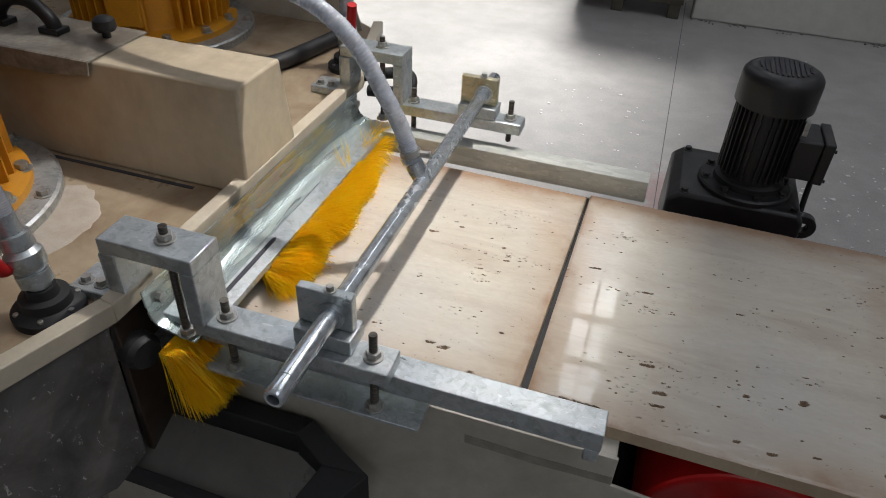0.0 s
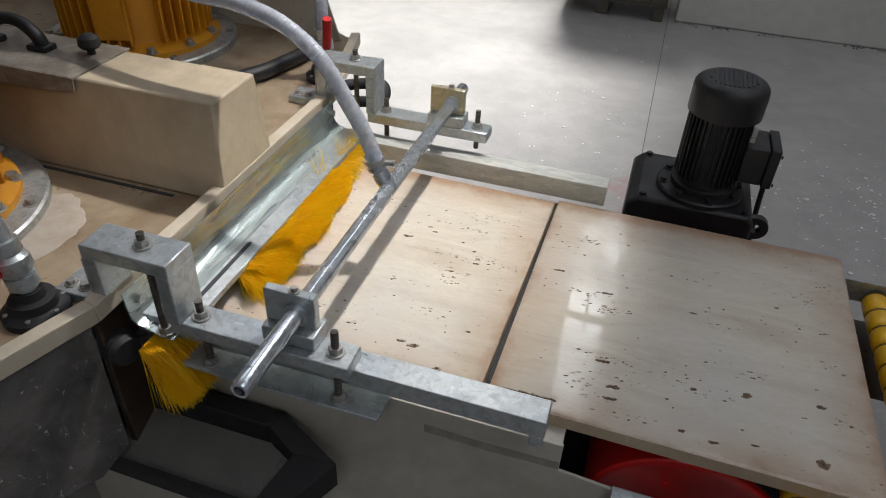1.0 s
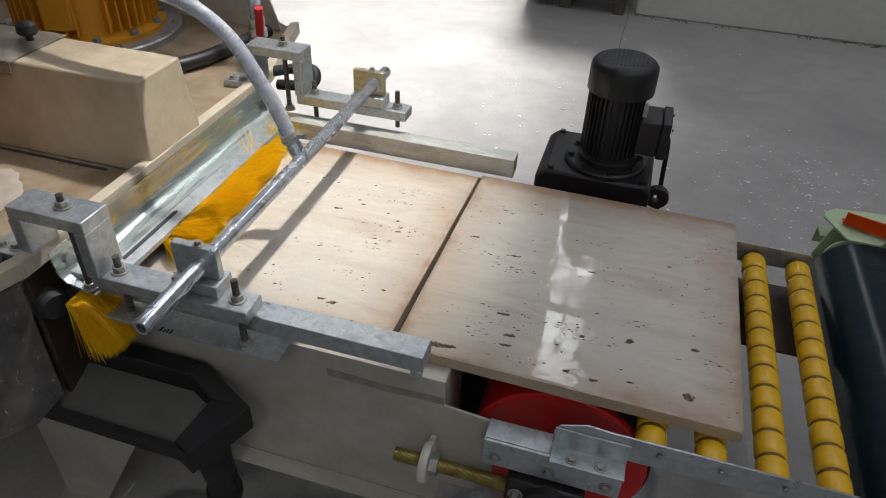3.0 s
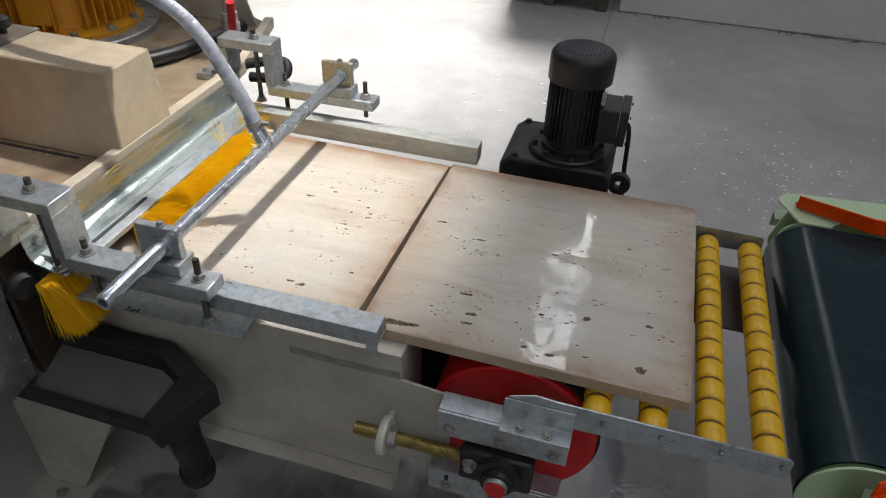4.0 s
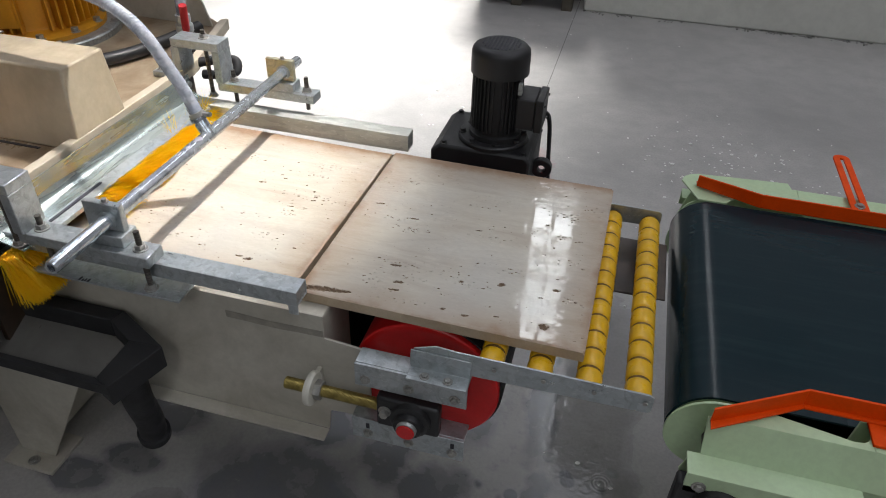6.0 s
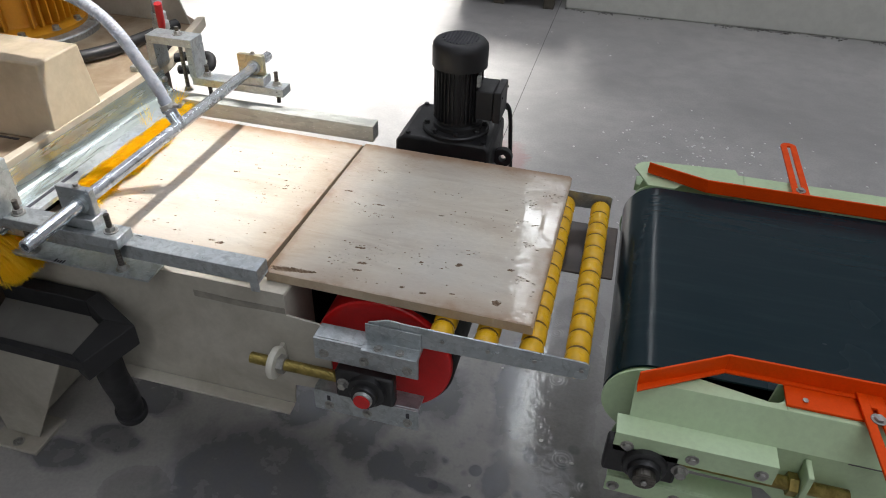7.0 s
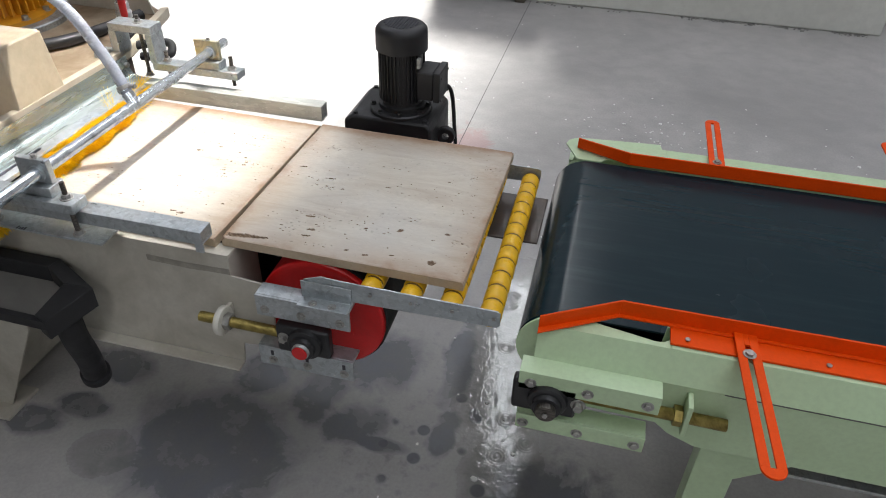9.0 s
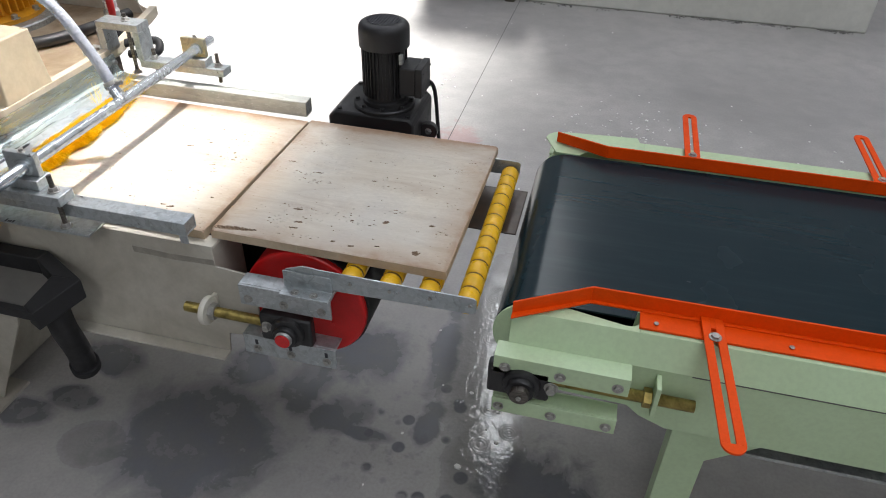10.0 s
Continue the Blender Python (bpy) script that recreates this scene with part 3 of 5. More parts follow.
def slab(pits, chips_, seed, label):
    """A travertine slab centred on its own origin, top at z = 0; pits are (x, y, long, wide, deep) from its centre."""
    nx, ny = 540, 560
    rnd = random.Random(seed)
    small = []
    # pores gather in streaks that run along the bedding
    for _ in range(24):
        cx, cy = rnd.uniform(-0.28, 0.28), rnd.uniform(-0.295, 0.20)
        spread = rnd.uniform(0.012, 0.04)
        for _ in range(rnd.randint(6, 15)):
            small.append((cx + rnd.gauss(0, spread), cy + rnd.gauss(0, 0.007), rnd.uniform(0.0016, 0.0060), rnd.uniform(0.0007, 0.0013), rnd.choice((0.0014, 0.0018, 0.0022, 0.0032))))
    for _ in range(60):
        small.append((rnd.uniform(-0.29, 0.29), rnd.uniform(-0.3, 0.28), rnd.uniform(0.0015, 0.004), rnd.uniform(0.0007, 0.0012), rnd.choice((0.0016, 0.003))))
    allp = list(pits) + small
    xs = np.linspace(-SLAB_L / 2, SLAB_L / 2, nx + 1)
    ys = np.linspace(-SLAB_W / 2, SLAB_W / 2, ny + 1)
    X, Y = np.meshgrid(xs, ys, indexing="ij")
    D = np.zeros_like(X)
    rough = np.array([[noise.noise((x * 160, y * 260, seed)) for y in ys] for x in xs])
    for px, py, a, b, deep in allp:
        i0, i1 = np.searchsorted(xs, (px - 2.2 * a, px + 2.2 * a))
        j0, j1 = np.searchsorted(ys, (py - 2.2 * b, py + 2.2 * b))
        if i1 <= i0 or j1 <= j0:
            continue
        u, v = (X[i0:i1, j0:j1] - px) / a, (Y[i0:i1, j0:j1] - py - 0.15 * (X[i0:i1, j0:j1] - px)) / b
        e = 1.05 - np.sqrt(u * u + v * v) + rough[i0:i1, j0:j1] * 0.65
        D[i0:i1, j0:j1] = np.maximum(D[i0:i1, j0:j1], np.clip(e * 1.6, 0, 1) * deep)
    edge = np.minimum(np.minimum(X - xs[0], xs[-1] - X), np.minimum(Y - ys[0], ys[-1] - Y))
    D += np.where(edge < 0.0045, (0.0045 - edge) * (0.25 + 0.5 * np.abs(rough)), 0)
    for cx, cy, r in chips_:
        d = np.hypot(X - cx, Y - cy)
        D = np.maximum(D, np.clip((r * (1 + 0.4 * rough) - d) * 1.1, 0, 0.012))
    verts = [(float(X[i, j]), float(Y[i, j]), -float(D[i, j])) for i in range(nx + 1) for j in range(ny + 1)]
    idx = lambda i, j: i * (ny + 1) + j
    faces, mats = [], []
    for i in range(nx):
        for j in range(ny):
            faces.append((idx(i, j), idx(i + 1, j), idx(i + 1, j + 1), idx(i, j + 1)))
            # deep faces get the dark pit colour, rims keep the stone
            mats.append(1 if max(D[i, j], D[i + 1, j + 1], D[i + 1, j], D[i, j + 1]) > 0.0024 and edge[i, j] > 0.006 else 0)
    ring = [idx(i, 0) for i in range(nx + 1)] + [idx(nx, j) for j in range(1, ny + 1)] + [idx(i, ny) for i in range(nx - 1, -1, -1)] + [idx(0, j) for j in range(ny - 1, 0, -1)]
    base = len(verts)
    for k in ring:
        x, y, _ = verts[k]
        verts.append((x, y, -SLAB_T))
    n = len(ring)
    for k in range(n):
        faces.append((ring[k], base + k, base + (k + 1) % n, ring[(k + 1) % n]))
        mats.append(2)
    faces.append(tuple(base + k for k in range(n))[::-1])
    mats.append(2)
    me = bpy.data.meshes.new("stone_slab")
    me.from_pydata(verts, [], faces)
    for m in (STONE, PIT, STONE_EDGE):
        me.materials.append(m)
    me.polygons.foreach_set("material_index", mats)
    me.polygons.foreach_set("use_smooth", [True] * len(faces))
    me.set_sharp_from_angle(angle=radians(50))
    me.update()
    ob = new("stone_slab", me)
    return tagged(ob, label, "stone slab", "travertine slabs on the line")


def local(x, y):
    return x - SLAB_L / 2, y - SLAB_W / 2


def slabs():
    front = [(0.167, 0.144, 0.012, 0.004), (0.193, 0.091, 0.012, 0.004), (0.192, 0.064, 0.010, 0.003), (0.402, 0.150, 0.008, 0.006), (0.518, 0.167, 0.009, 0.004),
             (0.510, 0.048, 0.010, 0.009), (0.311, 0.329, 0.008, 0.002), (0.148, 0.327, 0.016, 0.002), (0.05, 0.365, 0.012, 0.002), (0.318, 0.133, 0.006, 0.003),
             (0.351, 0.032, 0.008, 0.003), (0.305, 0.038, 0.005, 0.003), (0.413, 0.048, 0.006, 0.002), (0.461, 0.403, 0.004, 0.002), (0.028, 0.019, 0.026, 0.0088), (0.050, 0.021, 0.028, 0.0078), (0.075, 0.0235, 0.022, 0.0056), (0.094, 0.026, 0.014, 0.0036)]
    back = [(0.517, 0.034, 0.009, 0.006), (0.462, 0.074, 0.010, 0.004), (0.437, 0.077, 0.008, 0.003), (0.383, 0.407, 0.007, 0.002), (0.335, 0.372, 0.010, 0.003),
            (0.48, 0.372, 0.004, 0.002), (0.54, 0.141, 0.006, 0.002), (0.45, 0.393, 0.003, 0.002), (0.456, 0.293, 0.008, 0.0015), (0.496, 0.334, 0.008, 0.002)]
    pf = [(*local(x, y), a, b, 0.007) for x, y, a, b in front]
    pb = [(*local(x, y), a, b, 0.006) for x, y, a, b in back]
    f = slab(pf, [(-SLAB_L / 2, -SLAB_W / 2, 0.010), (SLAB_L / 2, -SLAB_W / 2, 0.006), (SLAB_L / 2, SLAB_W / 2, 0.008)], 3, "pitted beige travertine slab, wet, on the yellow rollers")
    b = slab(pb, [(SLAB_L / 2, -SLAB_W / 2, 0.008)], 8, "pitted pale travertine slab leaving the brush")
    return f, b


# ---- the calibrating machine: deck, beam, heads ----
def conveyor_beam():
    t = thing("conveyor_frame", (0.0, 0.06, 0.45), "cream painted steel conveyor frame with a painted shadow band", "conveyor frame")
    # near side plate with the cut-out for the drum
    pts = [(-1.6, 0.062, 0.493), (0.342, 0.062, 0.493), (0.350, 0.062, 0.56), (0.45, 0.062, 0.57), (0.45, 0.062, 0.775), (0.352, 0.062, 0.785), (0.352, 0.062, 0.846), (-1.6, 0.062, 0.846)]
    bm = bmesh.new()
    extrude_poly(bm, pts, (0, 0.006, 0))
    part("side_plate", bm, CREAM_GREY, t, "", 0.001)
    bm = bmesh.new()
    extrude_poly(bm, [(x, 0.742, z) for x, _, z in pts], (0, 0.006, 0))
    part("side_plate", bm, CREAM_GREY, t, "", 0.001)
    box_part("bottom_flange", (-1.6, 0.028, 0.487), (0.342, 0.0618, 0.493), CREAM_GREY, t, "", 0.001)
    box_part("inner_plate", (0.346, 0.0685, 0.60), (0.350, 0.200, 0.836), CREAM_GREY, t)
    box_part("top_flange", (-1.6, 0.0685, 0.8365), (0.350, 0.113, 0.8415), CREAM_GREY, t)
    box_part("cross_member", (-0.1, 0.07, 0.52), (0.0, 0.74, 0.6), CREAM_GREY, t)
    # support plate below the near bolts
    box_part("support_plate", (-0.46, -0.008, 0.868), (0.073, 0.09, 0.874), GALV, t, "bright galvanised plate", 0.0008)
    box_part("support_plate", (-0.46, 0.752, 0.868), (-0.17, 0.83, 0.874), GALV, t, "bright galvanised plate", 0.0008)
    # recess shadow along the plate, painted on as a thin darker band
    bm = bmesh.new()
    extrude_poly(bm, [(0.126, 0.0612, 0.806), (0.17, 0.0612, 0.805), (0.23, 0.0612, 0.802), (0.29, 0.0612, 0.804), (0.351, 0.0612, 0.806), (0.351, 0.0612, 0.789), (0.30, 0.0612, 0.788), (0.24, 0.0612, 0.785), (0.18, 0.0612, 0.787), (0.127, 0.0612, 0.788)], (0, 0.0008, 0))
    part("shade_band", bm, SHADE_BAND, t)
    for x in (-1.3, -0.62):
        bm = bmesh.new()
        extrude_poly(bm, [(x - 0.09, 0.075, 0.56), (x + 0.26, 0.075, 0.47), (x + 0.24, 0.075, 0.40), (x + 0.03, 0.075, 0.012), (x - 0.09, 0.075, 0.012)], (0, 0.008, 0))
        part("leg", bm, CREAM_GREY, t, "", 0.001)
        bm = bmesh.new()
        extrude_poly(bm, [(x - 0.09, 0.083, 0.47), (x - 0.02, 0.083, 0.47), (x - 0.02, 0.083, 0.012), (x - 0.09, 0.083, 0.012)], (0, 0.65, 0))
        part("leg_post", bm, CREAM_GREY, t, "", 0.002)
        box_part("foot_plate", (x - 0.11, 0.02, 0.0), (x + 0.06, 0.16, 0.012), CREAM_GREY, t)
        hex_bolt(t, (x - 0.02, 0.045, 0.012), (0, 0, 1), 0.012)
    return t


def machine_deck():
    t = thing("machine_body", (-0.9, 0.4, 0.7), "cream machine table, stained with brown slurry", "machine")
    bm = bmesh.new()
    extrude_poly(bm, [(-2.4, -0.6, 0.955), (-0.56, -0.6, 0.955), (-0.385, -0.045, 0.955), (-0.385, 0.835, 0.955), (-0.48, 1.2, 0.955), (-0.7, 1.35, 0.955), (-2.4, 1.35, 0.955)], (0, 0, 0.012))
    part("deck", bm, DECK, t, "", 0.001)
    # raised lip round the outlet side
    out = [(-0.555, -0.62), (-0.372, -0.045), (-0.372, 0.835), (-0.47, 1.2)]
    inn = [(-0.58, -0.61), (-0.398, -0.040), (-0.398, 0.830), (-0.495, 1.19)]
    for k in range(3):
        bm = bmesh.new()
        extrude_poly(bm, [(*out[k], 0.966), (*out[k + 1], 0.966), (*inn[k + 1], 0.966), (*inn[k], 0.966)], (0, 0, 0.034))
        part("lip", bm, CREAM, t, "", 0.002)
    # panels below the lip
    bm = bmesh.new()
    extrude_poly(bm, [(-0.565, -0.60, 0.965), (-0.382, -0.055, 0.965), (-0.392, -0.075, 0.67), (-0.41, -0.13, 0.66), (-0.575, -0.60, 0.98)][:2] + [(-0.383, -0.06, 0.68), (-0.40, -0.12, 0.655), (-0.565, -0.60, 0.80)], (-0.006, 0.002, 0))
    part("side_panel", bm, DARKWET, t, "dark wet splash panel", 0.001)
    box_part("front_panel", (-0.40, -0.04, 0.62), (-0.3865, 0.10, 0.9545), DARK_BROWN, t, "rust-brown wet panel")
    box_part("front_panel", (-0.40, 0.73, 0.62), (-0.3865, 0.83, 0.9545), DARK_BROWN, t, "rust-brown wet panel")
    box_part("rubber_curtain", (-0.45, 0.10, 0.872), (-0.442, 0.73, 0.954), RUBBER, t)
    # black plug on the panel
    bm = bmesh.new()
    lathe(bm, (-0.3865, -0.015, 0.885), (1, -0.3, 0), [(0, 0.03), (0.02, 0.03), (0.024, 0.026), (0.03, 0.024), (0.03, 0.001)], 20)
    part("plug", bm, RUBBER, t)
    # slot in the deck beside the beam cover
    box_part("slot", (-1.1, 0.296, 0.9672), (-0.48, 0.304, 0.9685), INK, t, "", 0)
    return t


def slurry_crust():
    """A dried pale spill round the near motor's flange."""
    rnd = random.Random(21)
    bm = bmesh.new()
    c = Vector((-0.68, 0.10, 0.9672))
    rings = []
    n = 56
    for f, z in ((1.0, 0.0002), (0.97, 0.0022), (0.80, 0.0032), (0.4, 0.0028)):
        ring = []
        for k in range(n):
            a = math.tau * k / n
            r = 0.125 * (1 + 0.30 * noise.noise((math.cos(a) * 1.4, math.sin(a) * 1.4, 3.0)) + 0.07 * noise.noise((math.cos(a) * 6, math.sin(a) * 6, 5.0)))
            ring.append(bm.verts.new(c + Vector((r * f * math.cos(a) * 0.95, r * f * math.sin(a) * 1.05, z + (rnd.uniform(0, 0.0012) if f < 0.9 else 0)))))
        rings.append(ring)
    for p, q in zip(rings, rings[1:]):
        for k in range(n):
            j = (k + 1) % n
            bm.faces.new((p[k], p[j], q[j], q[k]))
    bm.faces.new(rings[-1])
    bm.faces.new(rings[0][::-1])
    solo("slurry_crust", bm, CRUST, (-0.68, 0.10, 0.967), "pale dried stone slurry crusted on the machine table", "slurry", kind="stuff")


def beam_cover():
    t = thing("beam_cover", (-0.9, 0.4, 0.967), "tapered cream sheet-metal cover box on the machine table", "cover")
    bm = bmesh.new()
    x0, x1 = -2.4, -0.382
    top = [(x0, 0.335, 1.166), (x1, 0.335, 1.166), (x1, 0.483, 1.166), (x0, 0.483, 1.166)]
    bot = [(x0, 0.312, 0.968), (x1 + 0.010, 0.312, 0.968), (x1 + 0.010, 0.503, 0.968), (x0, 0.503, 0.968)]
    a = [bm.verts.new(p) for p in bot]
    b = [bm.verts.new(p) for p in top]
    bm.faces.new(a[::-1])
    bm.faces.new(b)
    for i in range(4):
        j = (i + 1) % 4
        bm.faces.new((a[i], a[j], b[j], b[i]))
    part("shell", bm, COVER_CREAM, t, "", 0.005, seg=3)
    # folded cover plate with knobs
    bm = bmesh.new()
    rect(bm, (-2.4, 0.325, 1.1665), (-0.672, 0.49, 1.1705))
    extrude_poly(bm, [(-2.4, 0.325, 1.17), (-0.672, 0.325, 1.17), (-0.672, 0.3215, 1.145), (-0.76, 0.321, 1.135), (-2.4, 0.321, 1.14)], (0, -0.003, 0))
    part("cover_plate", bm, COVER, t, "grey metal plate crusted with dried slurry", 0.0006)
    bm = bmesh.new()
    lathe(bm, (-0.72, 0.435, 1.17), (0, 0, 1), [(0, 0.008), (0.012, 0.008), (0.014, 0.018), (0.02, 0.022), (0.034, 0.020), (0.04, 0.012), (0.041, 0.001)], 24)
    part("knob", bm, BLACK, t, "black plastic knob")
    bm = bmesh.new()
    sweep(bm, curve_points([(-0.82, 0.415, 1.168), (-0.825, 0.415, 1.195), (-0.86, 0.415, 1.222), (-0.91, 0.415, 1.222), (-0.945, 0.415, 1.195), (-0.95, 0.415, 1.168)], 24), lambda i: 0.012 + 0.003 * abs(i - 12) / 12, 12)
    rect(bm, (-0.845, 0.398, 1.1705), (-0.80, 0.432, 1.182))
    rect(bm, (-0.97, 0.398, 1.1705), (-0.925, 0.432, 1.182))
    part("handle", bm, BLACK, t, "black plastic pull handle", 0.002)
    return t


def fin_row(fin, parent, angles):
    """Repeat one cooling fin round its motor's axis."""
    for k, a in enumerate(angles):
        f = fin if k == 0 else bpy.data.objects.new("fin", fin.data)
        if k:
            scene.collection.objects.link(f)
            f.parent = parent
            f.location = fin.location
        f.rotation_euler = (0, 0, a)


def head_motor(cx, cy, label, r=0.19):
    """Yellow finned motor standing on a round flange."""
    t = thing("head_motor", (cx, cy, 0.967), label, "motor", "yellow spindle motors")
    bm = bmesh.new()
    lathe(bm, (cx, cy, 0.967), (0, 0, 1), [(0, r + 0.075), (0.018, r + 0.075), (0.022, r + 0.07), (0.022, 0.05)], 48)
    part("flange", bm, GALV_DULL, t, "grey steel flange")
    bm = bmesh.new()
    lathe(bm, (cx, cy, 0.989), (0, 0, 1), [(0, r + 0.03), (0.014, r + 0.03), (0.018, r + 0.012), (0.03, r - 0.02), (0.04, r - 0.025), (0.62, r - 0.025), (0.64, r - 0.05)], 48)
    body = part("housing", bm, YELLOW, t)
    n = 44
    bm = bmesh.new()
    c = Vector((cx, cy, 0))
    extrude_poly(bm, [c + Vector((r - 0.03, -0.0028, 1.012)), c + Vector((r + 0.012, -0.002, 1.022)), c + Vector((r + 0.012, -0.002, 1.58)), c + Vector((r - 0.03, -0.0028, 1.6))], (0, 0.005, 0))
    fin_row(part("fin", bm, YELLOW, body, "", 0, (cx, cy, 1.0)), body, [math.tau * k / n for k in range(n) if k % 11 not in (5, 6)])
    bm = bmesh.new()
    u = Vector((0.35, -0.94, 0)).normalized()
    v = Vector((-u.y, u.x, 0))
    c = Vector((cx, cy, 0)) + u * (r - 0.03)
    extrude_poly(bm, [c - v * 0.04 + Vector((0, 0, 1.04)), c + v * 0.04 + Vector((0, 0, 1.04)), c + v * 0.04 + Vector((0, 0, 1.6)), c - v * 0.04 + Vector((0, 0, 1.6))], u * 0.045)
    part("rib_block", bm, YELLOW, t, "", 0.004)
    for k in range(12):
        a = math.tau * (k + 0.5) / 12
        hex_bolt(t, (cx + (r + 0.016) * math.cos(a), cy + (r + 0.016) * math.sin(a), 1.004), (0, 0, 1), 0.012, head=0.012)
        if k % 2 == 0:
            hex_bolt(t, (cx + (r + 0.055) * math.cos(a + 0.2), cy + (r + 0.055) * math.sin(a + 0.2), 0.989), (0, 0, 1), 0.011, head=0.01)
    return t


def bracket(y, label):
    """Inverted-U clamp bracket with its base foot, long bar, studs and bolts; y is the bar's middle."""
    t = thing("clamp_bracket", (-0.2, y, 0.95), label, "bracket", "clamp brackets")
    w = 0.032
    bm = bmesh.new()
    rect(bm, (-0.395, y - w, 1.068), (-0.245, y + w, 1.092))
    part("top_bar", bm, GALV, t, "", 0.002)
    box_part("leg", (-0.268, y - w, 0.9755), (-0.245, y + w, 1.0675), GALV, t)
    box_part("leg", (-0.395, y - w, 0.985), (-0.372, y + w, 1.0675), GALV, t)
    box_part("foot", (-0.475, y - w, 0.9675), (-0.3985, y + w, 0.9845), GALV, t)
    box_part("foot_web", (-0.3985, y - w, 1.0005), (-0.3955, y + w, 1.066), GALV, t)
    box_part("bar", (-0.268, y - 0.026, 0.950), (0.03, y + 0.026, 0.975), GALV, t)
    for dx in (-0.457, -0.43):
        hex_bolt(t, (dx, y - 0.012, 0.9845), (0, 0, 1), 0.008, head=0.008)
    stud(t, (-0.305, y, 0.915), (-0.305, y, 1.116), 0.0065, (0.918, 1.0925))
    stud(t, (-0.228, y, 0.872), (-0.228, y, 1.008), 0.0065, (0.8745, 0.9755))
    stud(t, (0.0, y, 0.872 if y < 0.4 else 0.921), (0.0, y, 1.018), 0.0065, (0.8745, 0.9755) if y < 0.4 else (0.9755,))
    return t


def guide_rail(y0, label, z0=0.886, h=0.048):
    t = thing("guide_rail", (0.04, y0, 0.885), label, "guide rail", "side guide rails")
    w, th = 0.046, 0.004
    bm = bmesh.new()
    o = [(y0, z0), (y0 + w, z0), (y0 + w, z0 + h), (y0, z0 + h)]
    i = [(y0 + th, z0 + th), (y0 + w - th, z0 + th), (y0 + w - th, z0 + h - th), (y0 + th, z0 + h - th)]
    vs = [[bm.verts.new((x, a, b)) for a, b in ring] for x in (-0.36, 0.322) for ring in (o, i)]
    for k in range(4):
        j = (k + 1) % 4
        bm.faces.new((vs[0][k], vs[0][j], vs[2][j], vs[2][k]))
        bm.faces.new((vs[1][j], vs[1][k], vs[3][k], vs[3][j]))
        bm.faces.new((vs[0][j], vs[0][k], vs[1][k], vs[1][j]))
        bm.faces.new((vs[2][k], vs[2][j], vs[3][j], vs[3][k]))
    part("tube", bm, GALV if y0 < 0.4 else ZINC_PALE, t, "", 0.0015)
    box_part("end_cap", (0.318, y0 + th + 0.0005, z0 + th + 0.0005), (0.3205, y0 + w - th - 0.0005, z0 + h - th - 0.0005), GALV_DULL, t, "", 0)
    if y0 < 0.4:
        box_part("end_tab", (0.300, y0 + 0.001, z0 - 0.024), (0.321, y0 + 0.006, z0 - 0.0005), GALV, t)
    return t


def spray_pipe():
    t = thing("spray_pipe", (-0.063, 0.4, 1.027), "galvanised water pipe lying across the line in two clamps", "pipe")
    x, z = -0.063, 1.027
    bm = bmesh.new()
    lathe(bm, (x, -0.14, z), (0, 1, 0), [(0.03, 0.0085), (0, 0.0085), (0, 0.0125), (0.003, 0.0140), (0.028, 0.0140), (0.029, 0.0132), (0.032, 0.0132), (0.033, 0.0145), (1.018, 0.0145), (1.02, 0.0135), (1.02, 0.0085), (0.99, 0.0085)], 28)
    part("pipe", bm, PIPE, t)
    rod_part("bore", (x, -0.112, z), (x, -0.1105, z), 0.0083, INK, t, "", 0, 18)
    for y in (0.027, 0.795):
        b = bmesh.new()
        rect(b, (x - 0.052, y - 0.008, 1.002), (x + 0.03, y + 0.008, 1.062))
        part("clamp", b, GALV if y < 0.4 else ZINC_YELLOW, t, "" if y < 0.4 else "yellow passivated clamp plate", 0.002)
        box_part("clamp_foot", (x - 0.052, y - 0.026, 0.9755), (x + 0.034, y + 0.022, 1.0015), GALV, t)
        lug = bmesh.new()
        rod(lug, (x, y - 0.014, z), (x, y + 0.014, z), 0.020, seg=28)
        part("collar", lug, GALV, t, "", 0.001)
        hex_bolt(t, (x - 0.004, y, 1.062), (0, 0, 1), 0.006, head=0.007)
    # inlet branch and hose tail
    bm = bmesh.new()
    p0, p1 = Vector((x, 0.392, z)), Vector((-0.094, 0.402, 1.066))
    d = (p1 - p0).normalized()
    lathe(bm, p0, d, [(0, 0.0165), (0.034, 0.0165), (0.036, 0.013), (0.04, 0.013), (0.041, 0.0185), (0.052, 0.0185), (0.053, 0.012), (0.075, 0.012)], 24)
    part("inlet_branch", bm, PIPE, t)
    return t


def hose(ctrl, r, name, label, coil=0.0045):
    pts = curve_points(ctrl, 700)
    bm = bmesh.new()
    sweep(bm, pts, lambda i: r * (1.0 + 0.018 * math.sin(i * math.tau / 6)), 14, False)
    t = thing(name, ctrl[0], label, "hose")
    part("tube", bm, HOSE, t)
    return t, pts


